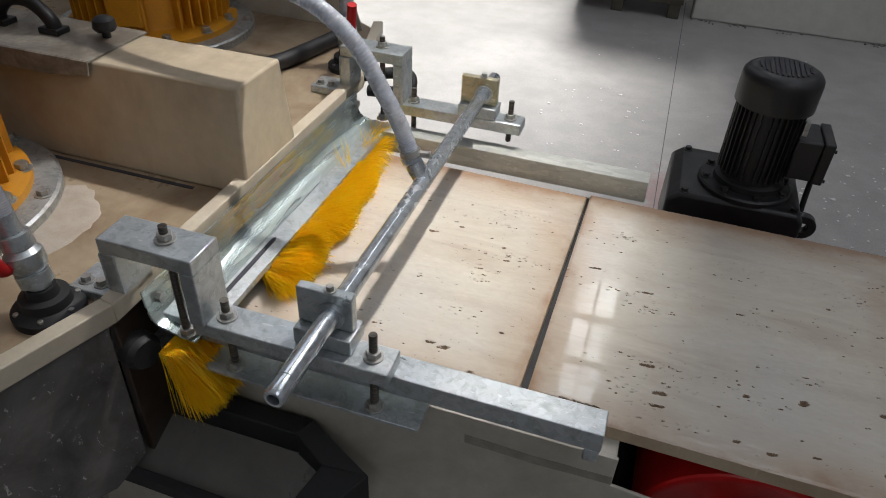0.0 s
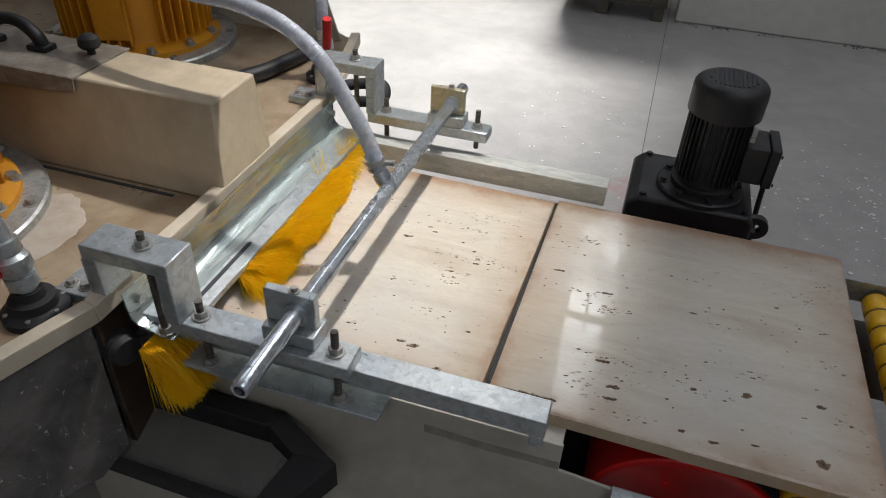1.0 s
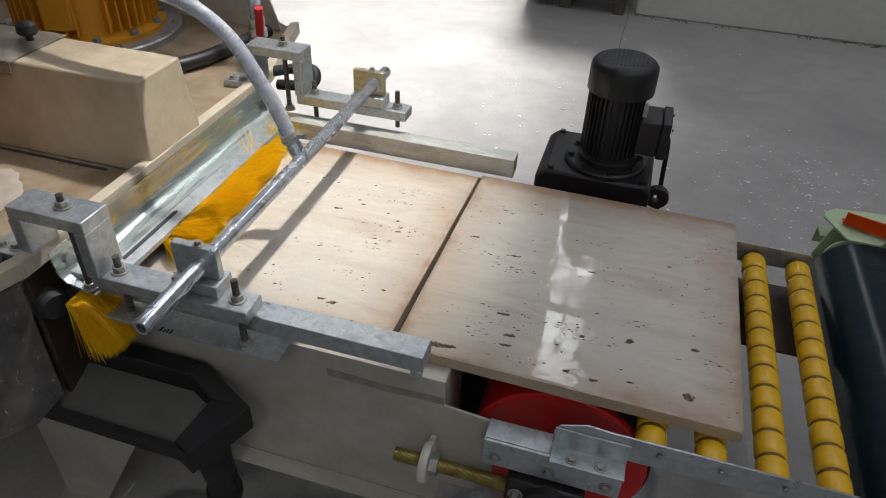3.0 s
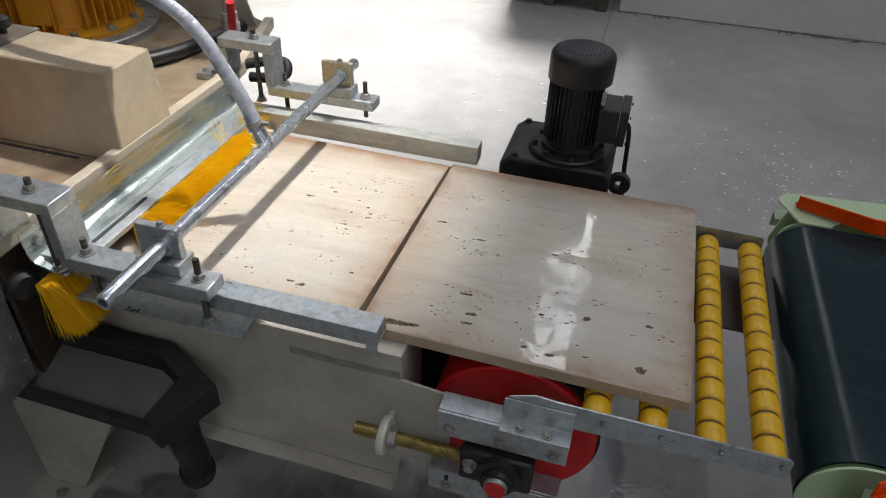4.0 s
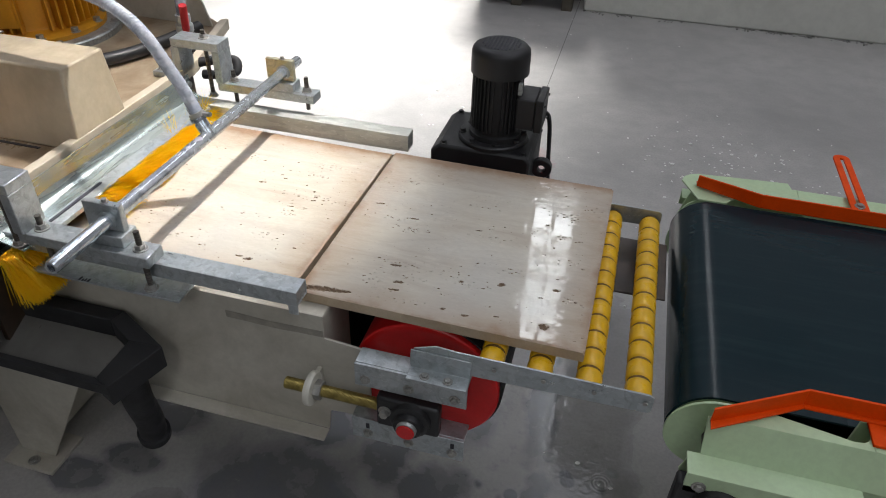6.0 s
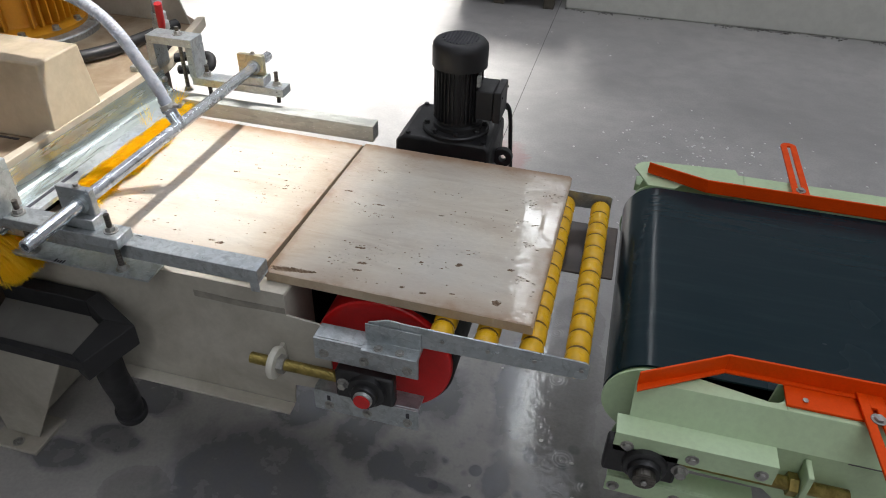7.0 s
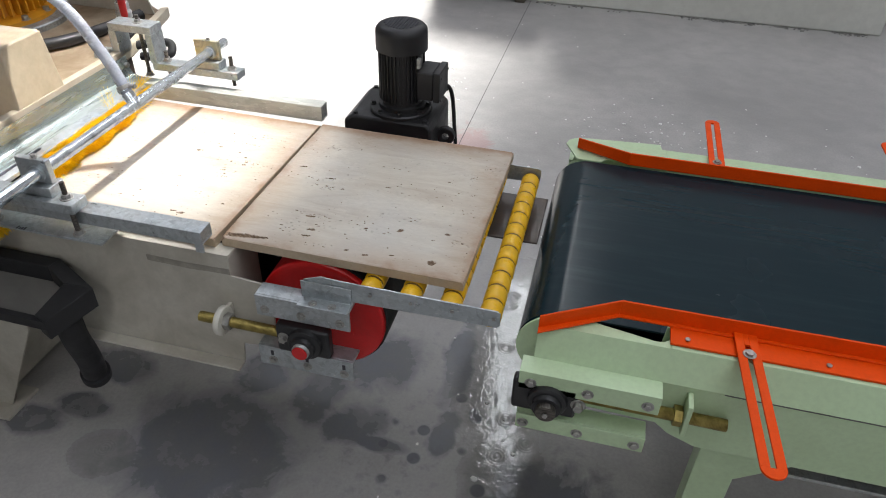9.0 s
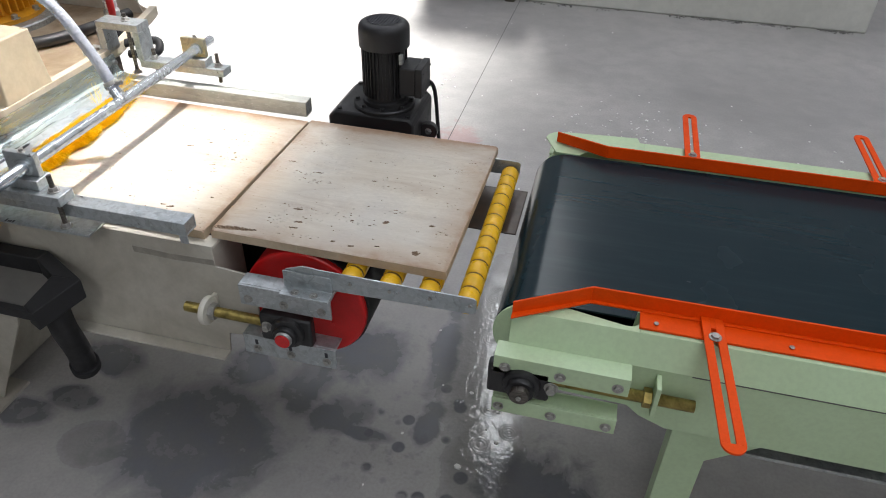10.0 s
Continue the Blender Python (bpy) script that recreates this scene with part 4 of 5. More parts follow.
def hoses():
    t, pts = hose([(-0.084, 0.399, 1.056), (-0.098, 0.404, 1.085), (-0.121, 0.405, 1.135), (-0.146, 0.405, 1.178), (-0.18, 0.406, 1.234), (-0.22, 0.408, 1.275), (-0.28, 0.412, 1.308), (-0.365, 0.42, 1.325), (-0.48, 0.435, 1.33), (-0.60, 0.48, 1.37), (-0.75, 0.58, 1.52), (-0.85, 0.66, 1.8)], 0.0150, "water_hose", "clear ribbed plastic hose arching to the spray pipe")
    q = Vector((-0.089, 0.401, 1.066))
    d = (Vector((-0.121, 0.405, 1.135)) - q).normalized()
    bm = bmesh.new()
    rod(bm, q, q + d * 0.011, 0.0192, seg=24)
    rod(bm, q + d * 0.005 + Vector((0.016, 0, 0.004)), q + d * 0.005 + Vector((0.036, 0, 0.006)), 0.006, seg=8)
    part("hose_clip", bm, BOLT, t)


def ball_valve(x, y, label, lever, up):
    """A ball valve on a black flange with a red lever and a hose on top."""
    t = thing("ball_valve", (x, y, 0.967), label, "valve", "red-handled water valves")
    bm = bmesh.new()
    lathe(bm, (x, y, 0.967), (0, 0, 1), [(0, 0.05), (0.012, 0.05), (0.016, 0.044), (0.02, 0.036), (0.034, 0.034), (0.036, 0.022), (0.05, 0.02)], 32)
    part("base_flange", bm, RUBBER, t, "black rubber flange")
    for k in range(6):
        a = math.tau * k / 6
        hex_bolt(t, (x + 0.042 * math.cos(a), y + 0.042 * math.sin(a), 0.98), (0, 0, 1), 0.0045, head=0.004, washer=False)
    bm = bmesh.new()
    lathe(bm, (x, y, 1.0), up, [(0, 0.017), (0.02, 0.017), (0.021, 0.023), (0.04, 0.023), (0.041, 0.019), (0.05, 0.026), (0.07, 0.026), (0.078, 0.019), (0.08, 0.022), (0.1, 0.022), (0.101, 0.0155), (0.13, 0.015)], 24)
    part("body", bm, GALV, t, "chromed brass body")
    c = Vector((x, y, 1.0)) + Vector(up).normalized() * 0.06
    lv = Vector(lever)
    bm = bmesh.new()
    side = lv.cross(Vector(up)).normalized()
    s = c + side * 0.0
    pts = [s + lv.normalized() * 0.02, s + lv.normalized() * 0.034 + Vector((0, 0, 0.002)), s + lv.normalized() * 0.046 + Vector((0, 0, 0.03)), s + lv.normalized() * 0.060 + Vector((0, 0, 0.085))]
    sweep(bm, curve_points(pts, 16), lambda i: 0.007 + 0.0045 * min(1, i / 8), 12)
    part("lever", bm, RED_HANDLE, t, "red plastic lever", 0)
    return t, Vector((x, y, 1.0)) + Vector(up).normalized() * 0.1


def valves():
    t, p = ball_valve(-0.475, -0.06, "chromed ball valve with a red lever on a black flange", (-0.15, -0.98, 0.0), (-0.22, 0.05, 1))
    hose([p, p + Vector((-0.03, 0.008, 0.09)), p + Vector((-0.09, 0.02, 0.2)), p + Vector((-0.22, 0.05, 0.4)), p + Vector((-0.4, 0.1, 0.6))], 0.0155, "water_hose", "clear plastic hose on the near ball valve")
    t, p = ball_valve(-0.455, 0.93, "ball valve with a raised red lever behind the bracket", (0.5, -0.6, 0.0), (0, 0, 1))
    hose([p, p + Vector((0.0, 0.0, 0.08)), p + Vector((-0.03, 0.02, 0.2)), p + Vector((-0.12, 0.05, 0.4))], 0.016, "water_hose", "clear plastic hose on the far ball valve")
    # black hose lying on the deck and its loop behind the bracket
    bm = bmesh.new()
    pts = curve_points([(-0.535, 1.12, 0.99), (-0.55, 1.05, 0.989), (-0.572, 0.96, 0.988), (-0.60, 0.85, 0.99), (-0.66, 0.76, 0.99), (-0.78, 0.70, 0.99)], 60)
    sweep(bm, pts, 0.02, 16)
    solo("black_hose", bm, BLACK, (-0.7, 0.95, 0.967), "glossy black hose lying on the stained machine table", "hose")
    bm = bmesh.new()
    sweep(bm, curve_points([(-0.385, 0.86, 0.985), (-0.33, 0.89, 0.99), (-0.28, 0.90, 0.99), (-0.27, 0.88, 0.965), (-0.31, 0.865, 0.955), (-0.37, 0.86, 0.95)], 40), 0.014, 12)
    solo("rubber_elbow", bm, RUBBER, (-0.33, 0.87, 0.95), "short black rubber elbow behind the clamp bracket", "hose")
    # rear guard panel
    bm = bmesh.new()
    extrude_poly(bm, [(-2.3, 1.24, 0.968), (-0.53, 1.19, 0.968), (-0.60, 1.20, 1.16), (-0.66, 1.205, 1.34), (-2.3, 1.24, 1.34)], (0, 0.008, 0))
    solo("guard_panel", bm, CREAM_GREY, (-1.2, 1.22, 0.967), "upright grey-cream guard panel along the machine's rear edge", "panel", 0.001)


def brush_hood():
    t = thing("brush_holder", (-0.33, 0.39, 0.92), "galvanised angle holding a yellow strip brush across the line", "brush")
    prof = [(-0.366, 0.986), (-0.363, 0.986), (-0.360, 0.95), (-0.355, 0.935), (-0.346, 0.927), (-0.325, 0.921), (-0.287, 0.913), (-0.287, 0.910), (-0.326, 0.917), (-0.348, 0.923), (-0.359, 0.932), (-0.3635, 0.95)]
    bm = bmesh.new()
    extrude_poly(bm, [(x, 0.002, z) for x, z in prof], (0, 0.77, 0))
    part("angle", bm, GALV_BRUSHED, t)
    # clamping strip along the edge with its long slot
    bm = bmesh.new()
    extrude_poly(bm, [(-0.312, 0.02, 0.9205), (-0.280, 0.02, 0.914), (-0.277, 0.02, 0.906), (-0.281, 0.02, 0.902), (-0.284, 0.02, 0.909), (-0.312, 0.02, 0.915)], (0, 0.74, 0))
    part("clamp_strip", bm, GALV, t, "", 0.0005)
    bm = bmesh.new()
    extrude_poly(bm, [(-0.306, 0.10, 0.9196), (-0.299, 0.10, 0.9182), (-0.299, 0.27, 0.9182), (-0.3015, 0.276, 0.9187), (-0.306, 0.27, 0.9196)], (0, 0, 0.0012))
    part("slot", bm, INK, t)
    for y in (0.03, 0.76):
        rod_part("end_bolt", (-0.363, y, 0.96), (-0.352, y, 0.96), 0.009, BOLT, t, "", 0, 6)
    rnd = random.Random(2)

    def strand(bm, base, way, length, width, sag, floor_z):
        """One filament of three bent pieces."""
        p = Vector(base)
        d = Vector(way).normalized()
        side = d.cross(Vector((rnd.gauss(0, 1), rnd.gauss(0, 1), rnd.gauss(0, 1)))).normalized() * width
        prev = None
        n = 3
        for k in range(n + 1):
            w = side * (1 - 0.6 * k / n)
            pair = (bm.verts.new(p - w), bm.verts.new(p + w))
            if prev:
                bm.faces.new((prev[0], prev[1], pair[1], pair[0]))
            prev = pair
            p = p + d * (length / n)
            d = (d + Vector((0, 0, -sag))).normalized()
            if floor_z is not None and p.z < floor_z:
                p.z = floor_z + rnd.uniform(0, 0.006)
                d.z = max(d.z, 0.0)
                d = d.normalized()

    def tuft_set(bm, y0, y1, count, on_slab, splay, reach=1.0):
        for _ in range(count):
            y = rnd.uniform(y0, y1)
            bx = -0.298 + rnd.uniform(-0.012, 0.014)
            lean = noise.noise((y * 11, 0.3, 1.0)) * 0.3 + splay(y)
            if on_slab:
                # three overlapping lobes along the strip, each fanned out from its middle
                ph = ((y - 0.195) / 0.137) % 1.0
                lobe = 0.70 + 0.32 * math.sin(math.pi * ph) ** 0.6
                tip = rnd.uniform(-0.75, 0.55)
                clump = noise.noise((y * 42, tip * 2.2, 2.1))
                taper = 1.0 - 0.45 * min(1.0, max(0.0, (y - 0.45) / 0.22))
                long_ = (0.072 - 0.012 * abs(tip)) * lobe * taper * (1 + 0.22 * clump) * rnd.uniform(0.80, 1.05) * reach
                way = (1.0, lean * 0.8 - 0.30 + 0.62 * ph + 0.4 * noise.noise((y * 55, tip * 3.0, 7.0)) + rnd.gauss(0, 0.20), tip + 0.22 * (ph - 0.5) + rnd.gauss(0, 0.16))
                strand(bm, (bx + 0.011, y, 0.897 + rnd.uniform(-0.006, 0.006)), way, long_, 0.0007, 0.035, SLAB_TOP + 0.0015)
            else:
                strand(bm, (bx - 0.02, y, 0.905), (0.72 + rnd.gauss(0, 0.2), lean * 0.6 - 0.15 + rnd.gauss(0, 0.13), -0.85), rnd.uniform(0.075, 0.118), 0.0008, 0.13, None)

    def fan(y):
        return -0.35 * max(0, (0.30 - y) / 0.1) if y < 0.30 else 0.0

    bm = bmesh.new()
    tuft_set(bm, 0.20, 0.235, 500, True, fan, 1.25)
    tuft_set(bm, 0.222, 0.59, 36000, True, fan)
    tuft_set(bm, 0.58, 0.745, 650, True, lambda y: 0.25, 1.25)
    # loose hanging end beside the slabs
    tuft_set(bm, -0.03, 0.06, 6500, False, lambda y: 0.0)
    # stray bristles that poke up through the holder
    for y0, n in ((0.56, 22), (0.70, 44), (0.66, 26)):
        for _ in range(n):
            strand(bm, (-0.295 + rnd.gauss(0, 0.006), y0 + rnd.gauss(0, 0.012), 0.912), (rnd.gauss(0.35, 0.35) - (0.5 if y0 < 0.6 else 0), rnd.gauss(0.15, 0.25), 0.55 + rnd.random() * 0.4), rnd.uniform(0.03, 0.065), 0.0006, 0.12, None)
    tagged(part("bristles", bm, BRISTLE, t, "yellow plastic bristles, splayed on the slab"), kind="stuff")
    return t


# ---- drive end: belt drum, bearings, roller bed ----
DRUM = (0.56, 0.4, 0.674)


def drum_end():
    t = thing("belt_drum", DRUM, "red belt drum with a black rubber belt", "drum")
    r = 0.163
    bm = bmesh.new()
    lathe(bm, (DRUM[0], 0.105, DRUM[2]), (0, 1, 0), [(0.018, 0.03), (0.012, 0.06), (0.012, r - 0.03), (0.0, r - 0.014), (0.0, r - 0.003), (0.003, r), (0.587, r), (0.59, r - 0.003), (0.58, 0.03)], 64)
    d = part("drum", bm, RED, t, "red painted drum")
    for k in range(3):
        a = math.tau * k / 3
        b2 = bmesh.new()
        c = Vector((DRUM[0] + 0.09 * math.cos(a), 0.1166, DRUM[2] + 0.09 * math.sin(a)))
        rod(b2, c, c - Vector((0, 0.002, 0)), 0.007, seg=12)
        part("weld_plug", b2, RED, d)
    # belt round the drum and back along the line
    bm = bmesh.new()
    n = 28
    ro, ri = 0.1685, 0.1636
    outer = [(-1.6, DRUM[2] + ro)] + [(DRUM[0] + ro * math.sin(math.pi * k / n), DRUM[2] + ro * math.cos(math.pi * k / n)) for k in range(n + 1)] + [(-1.6, DRUM[2] - ro)]
    inner = [(-1.6, DRUM[2] + ri)] + [(DRUM[0] + ri * math.sin(math.pi * k / n), DRUM[2] + ri * math.cos(math.pi * k / n)) for k in range(n + 1)] + [(-1.6, DRUM[2] - ri)]
    rows = [[bm.verts.new((x, y, z)) for x, z in ring] for y in (0.118, 0.69) for ring in (outer, inner)]
    for k in range(len(outer) - 1):
        bm.faces.new((rows[0][k], rows[0][k + 1], rows[2][k + 1], rows[2][k]))
        bm.faces.new((rows[1][k + 1], rows[1][k], rows[3][k], rows[3][k + 1]))
        bm.faces.new((rows[0][k + 1], rows[0][k], rows[1][k], rows[1][k + 1]))
        bm.faces.new((rows[2][k], rows[2][k + 1], rows[3][k + 1], rows[3][k]))
    part("belt", bm, RUBBER, t, "black rubber belt")
    bm = bmesh.new()
    lathe(bm, (DRUM[0], -0.034, DRUM[2]), (0, 1, 0), [(0, 0.001), (0, 0.02), (0.002, 0.0215), (0.86, 0.0215), (0.86, 0.001)], 28)
    part("shaft", bm, GALV_DULL, t, "steel shaft")
    bm = bmesh.new()
    rod(bm, (DRUM[0], -0.0345, DRUM[2]), (DRUM[0], -0.038, DRUM[2]), 0.019, seg=24)
    part("shaft_cap", bm, RED, t, "red painted shaft end", 0.001)
    return t, d


def bearing_block(parent, cx, cz, y, mat, r=0.036):
    """A take-up bearing in its sliding housing; its face at y."""
    bm = bmesh.new()
    rect(bm, (cx - 0.075, y + 0.012, cz - 0.042), (cx + 0.06, y + 0.04, cz + 0.042))
    b = part("bearing_housing", bm, mat, parent, "dark cast bearing housing", 0.006)
    bm = bmesh.new()
    lathe(bm, (cx, y - 0.014, cz), (0, 1, 0), [(0, 0.024), (0, 0.029), (0.004, 0.031), (0.012, 0.031), (0.013, 0.036), (0.016, r + 0.006), (0.03, r + 0.008)], 36)
    part("bearing_ring", bm, mat, parent)


def take_up():
    """Galvanised slide frame with the bearing and its yellow tension screw."""
    t = thing("take_up_unit", (0.56, 0.03, 0.57), "galvanised belt take-up frame with bearing and tension screw", "bearing unit")
    y = 0.012
    for z0, z1, name in ((0.727, 0.788, "upper_angle"), (0.560, 0.624, "lower_angle")):
        bm = bmesh.new()
        x0 = 0.437 if name == "upper_angle" else 0.424
        rect(bm, (x0, y, z0), (0.672, y + 0.006, z1))
        rect(bm, (x0, y + 0.0065, z1 - 0.006), (0.672, 0.0615, z1))
        part(name, bm, GALV, t, "", 0.001)
        zb = z0 + 0.022
        for x in (0.46, 0.552, 0.648):
            hex_bolt(t, (x, y, zb), (0, -1, 0), 0.008, head=0.006)
        if name == "lower_angle":
            for x in (0.46, 0.552, 0.648):
                box_part("slot", (x - 0.004, y - 0.0008, zb + 0.014), (x + 0.004, y - 0.0002, zb + 0.03), INK, t, "", 0)
    bearing_block(t, 0.56, DRUM[2], -0.012, BLACK)
    hex_bolt(t, (0.505, 0.0, DRUM[2] + 0.006), (0, -1, 0), 0.010, head=0.012)
    n = 150
    bm = bmesh.new()
    sweep(bm, [(0.275 + 0.21 * i / n, 0.016, 0.678) for i in range(n + 1)], lambda i: 0.0135 if i % 2 else 0.0130, 16)
    part("tension_screw", bm, BRASS, t, "yellow passivated threaded rod")
    bm = bmesh.new()
    lathe(bm, (0.328, 0.016, 0.678), (1, 0, 0), [(0, 0.013), (0, 0.036), (0.003, 0.038), (0.012, 0.038), (0.015, 0.036), (0.015, 0.013)], 32)
    part("washer_plate", bm, NYLON, t, "cream painted lug")
    box_part("lug", (0.330, 0.016, 0.640), (0.342, 0.0615, 0.700), CREAM_GREY, t)
    bm = bmesh.new()
    rod(bm, (0.3435, 0.016, 0.678), (0.360, 0.016, 0.678), 0.022, seg=6)
    part("nut", bm, BOLT, t, "", 0.001)
    return t


ROLLERS = [0.705, 0.80, 0.895, 0.988]
ROLL_R, ROLL_Z = 0.0255, 0.842 - 0.0255


def roller_bed():
    t = thing("roller_bed", (0.85, 0.4, 0.79), "galvanised roller bed with yellow sleeve rollers", "roller bed")
    pts = [(0.548, 0.826), (0.556, 0.842), (0.600, 0.858), (0.640, 0.855), (1.006, 0.852), (1.014, 0.846), (1.014, 0.812), (1.008, 0.806), (0.68, 0.800), (0.548, 0.795)]
    for y in (0.036, 0.668):
        bm = bmesh.new()
        extrude_poly(bm, [(x, y, z) for x, z in pts], (0, 0.004, 0))
        part("side_plate", bm, GALV, t, "", 0.0008)
    # foot angle that carries the plate on the take-up frame
    bm = bmesh.new()
    extrude_poly(bm, [(0.55, 0.0355, 0.84), (0.55, 0.0315, 0.84), (0.55, 0.0315, 0.7955), (0.55, -0.002, 0.7955), (0.55, -0.002, 0.7915), (0.55, 0.0355, 0.7915)], (0.122, 0, 0))
    part("foot_angle", bm, GALV, t, "", 0.0008)
    for x in (0.585, 0.632):
        hex_bolt(t, (x, 0.012, 0.7955), (0, 0, 1), 0.007, head=0.004)
    for x in ROLLERS:
        hex_bolt(t, (x + 0.012, 0.036, 0.832), (0, -1, 0), 0.005, head=0.003, washer=False)
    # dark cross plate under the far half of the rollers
    box_part("cross_plate", (0.745, 0.44, 0.752), (1.044, 0.667, 0.758), DARK_BROWN, t, "dark brown plate")
    rolls = []
    sleeve = bmesh.new()
    ln = 0.0515
    lathe(sleeve, (0, 0, 0), (0, 1, 0), [(0, 0.013), (0, ROLL_R - 0.004), (0.003, ROLL_R - 0.001), (0.006, ROLL_R), (ln - 0.0115, ROLL_R), (ln - 0.0085, ROLL_R - 0.0012), (ln - 0.0065, ROLL_R - 0.004), (ln - 0.0065, 0.013)], 28)
    sl = finish("sleeve", sleeve, ROLLER_YELLOW, (0, 0, 0))
    # dark ring set into each open gap in place of its shade
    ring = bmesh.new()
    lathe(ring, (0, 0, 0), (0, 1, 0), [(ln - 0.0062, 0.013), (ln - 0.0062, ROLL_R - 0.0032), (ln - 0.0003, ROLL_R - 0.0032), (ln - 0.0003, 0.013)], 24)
    rg = finish("gap_ring", ring, GAP_SHADE, (0, 0, 0))
    first = True
    for x in ROLLERS:
        bm = bmesh.new()
        rod(bm, (x, 0.040, ROLL_Z), (x, 0.668, ROLL_Z), 0.0125, seg=16)
        r = part("roller", bm, THREAD, t, "steel axle", 0, (x, 0.37, ROLL_Z))
        for k in range(12):
            for first_one, kind in ((sl, "sleeve"), (rg, "gap_ring")):
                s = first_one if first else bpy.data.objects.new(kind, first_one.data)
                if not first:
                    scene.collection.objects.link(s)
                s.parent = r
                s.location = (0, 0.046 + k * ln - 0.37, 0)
            first = False
        rolls.append(r)
    return t, rolls


def gear_motor():
    t = thing("gear_motor", (0.53, 0.89, 0.66), "black geared electric motor standing upright beside the line", "motor")
    cx, cy = 0.535, 0.910
    # gear case
    bm = bmesh.new()
    extrude_poly(bm, [(0.37, 0.812, 0.70), (0.645, 0.812, 0.70), (0.655, 0.812, 0.72), (0.655, 0.812, 0.855), (0.640, 0.812, 0.872), (0.395, 0.812, 0.872), (0.37, 0.812, 0.852)], (0, 0.235, 0))
    part("gear_case", bm, BLACK, t, "", 0.008, seg=3)
    bm = bmesh.new()
    lathe(bm, (cx - 0.005, cy, 0.870), (0, 0, 1), [(0, 0.100), (0.010, 0.100), (0.014, 0.096), (0.014, 0.05)], 40)
    part("flange", bm, BLACK, t)
    for k in range(8):
        a = math.tau * (k + 0.3) / 8
        hex_bolt(t, (cx - 0.005 + 0.087 * math.cos(a), cy + 0.087 * math.sin(a), 0.884), (0, 0, 1), 0.008, mat=BLACK, head=0.008)
    for x, y in ((0.405, 0.828), (0.405, 1.03), (0.632, 0.828), (0.632, 1.03)):
        hex_bolt(t, (x, y, 0.871), (0, 0, 1), 0.008, mat=BLACK, head=0.007)
    # lifting lug
    bm = bmesh.new()
    n = 20
    c = Vector((0.679, 0.905, 0.792))
    ring = [c + Vector((math.cos(math.tau * k / n), 0, math.sin(math.tau * k / n))) * 0.030 for k in range(n)]
    hole = [c + Vector((math.cos(math.tau * k / n), 0, math.sin(math.tau * k / n))) * 0.011 for k in range(n)]
    d = Vector((0, 0.022, 0))
    A, B = [bm.verts.new(p) for p in ring], [bm.verts.new(p + d) for p in ring]
    C, D = [bm.verts.new(p) for p in hole], [bm.verts.new(p + d) for p in hole]
    for k in range(n):
        j = (k + 1) % n
        bm.faces.new((A[k], A[j], B[j], B[k]))
        bm.faces.new((C[j], C[k], D[k], D[j]))
        bm.faces.new((A[j], A[k], C[k], C[j]))
        bm.faces.new((B[k], B[j], D[j], D[k]))
    rect(bm, (0.63, 0.907, 0.77), (0.652, 0.925, 0.815))
    part("lifting_lug", bm, BLACK, t, "", 0.002)
    # stator with fins
    z0, z1, r = 0.898, 1.09, 0.064
    bm = bmesh.new()
    lathe(bm, (cx, cy, 0.884), (0, 0, 1), [(0, 0.074), (0.014, 0.074), (0.018, r), (z1 - 0.884, r)], 40)
    stator = part("stator", bm, BLACK, t)
    n = 36
    bm = bmesh.new()
    c = Vector((cx + r - 0.004, cy - 0.0012, 0))
    extrude_poly(bm, [c + Vector((0, 0, z0 + 0.012)), c + Vector((0.013, 0, z0 + 0.016)), c + Vector((0.013, 0, z1)), c + Vector((0, 0, z1))], (0, 0.0024, 0))
    fin_row(part("fin", bm, BLACK, stator, "", 0, (cx, cy, z0)), stator, [math.tau * k / n for k in range(n) if abs(math.cos(math.tau * k / n) - 1) > 0.12])
    # fan cowl with slotted grille
    bm = bmesh.new()
    zt = 1.145
    lathe(bm, (cx, cy, 1.070), (0, 0, 1), [(0, 0.077), (0.0, 0.0795), (0.052, 0.0795), (0.062, 0.078), (0.070, 0.072), (0.075, 0.063), (0.076, 0.055), (0.076, 0.001)], 48)
    part("fan_cowl", bm, BLACK, t)
    for k in range(-5, 6):
        bm = bmesh.new()
        x = k * 0.0095
        h = math.sqrt(max(0, 0.050 ** 2 - x * x))
        rect(bm, (cx + x - 0.0022, cy - h, 1.1462), (cx + x + 0.0022, cy + h, 1.1478))
        part("grille_slot", bm, INK, t, "dark grille slot")
    # terminal box
    bm = bmesh.new()
    rect(bm, (cx + 0.06, cy - 0.05, 0.930), (cx + 0.112, cy + 0.052, 1.018))
    jb = part("terminal_box", bm, BLACK, t, "", 0.004)
    box_part("box_lid", (cx + 0.1125, cy - 0.053, 0.927), (cx + 0.134, cy + 0.055, 1.021), BLACK, t, "", 0.003)
    for dy in (-0.045, 0.04):
        for z in (0.935, 1.005):
            hex_bolt(t, (cx + 0.134, cy + dy, z), (1, 0, 0), 0.004, mat=BLACK, head=0.003, washer=False)
    box_part("rating_plate", (cx + 0.062, cy - 0.052, 1.030), (cx + 0.072, cy - 0.035, 1.060), GALV_DULL, t, "small metal rating plate", 0.0005)
    bm = bmesh.new()
    sweep(bm, curve_points([(0.655, 0.955, 0.945), (0.672, 0.97, 0.935), (0.680, 0.99, 0.89), (0.686, 1.0, 0.80), (0.70, 1.0, 0.6), (0.70, 1.02, 0.3), (0.68, 1.12, 0.012), (0.58, 1.3, 0.012)], 50), 0.0065, 10)
    part("cable", bm, RUBBER, t, "black cable")
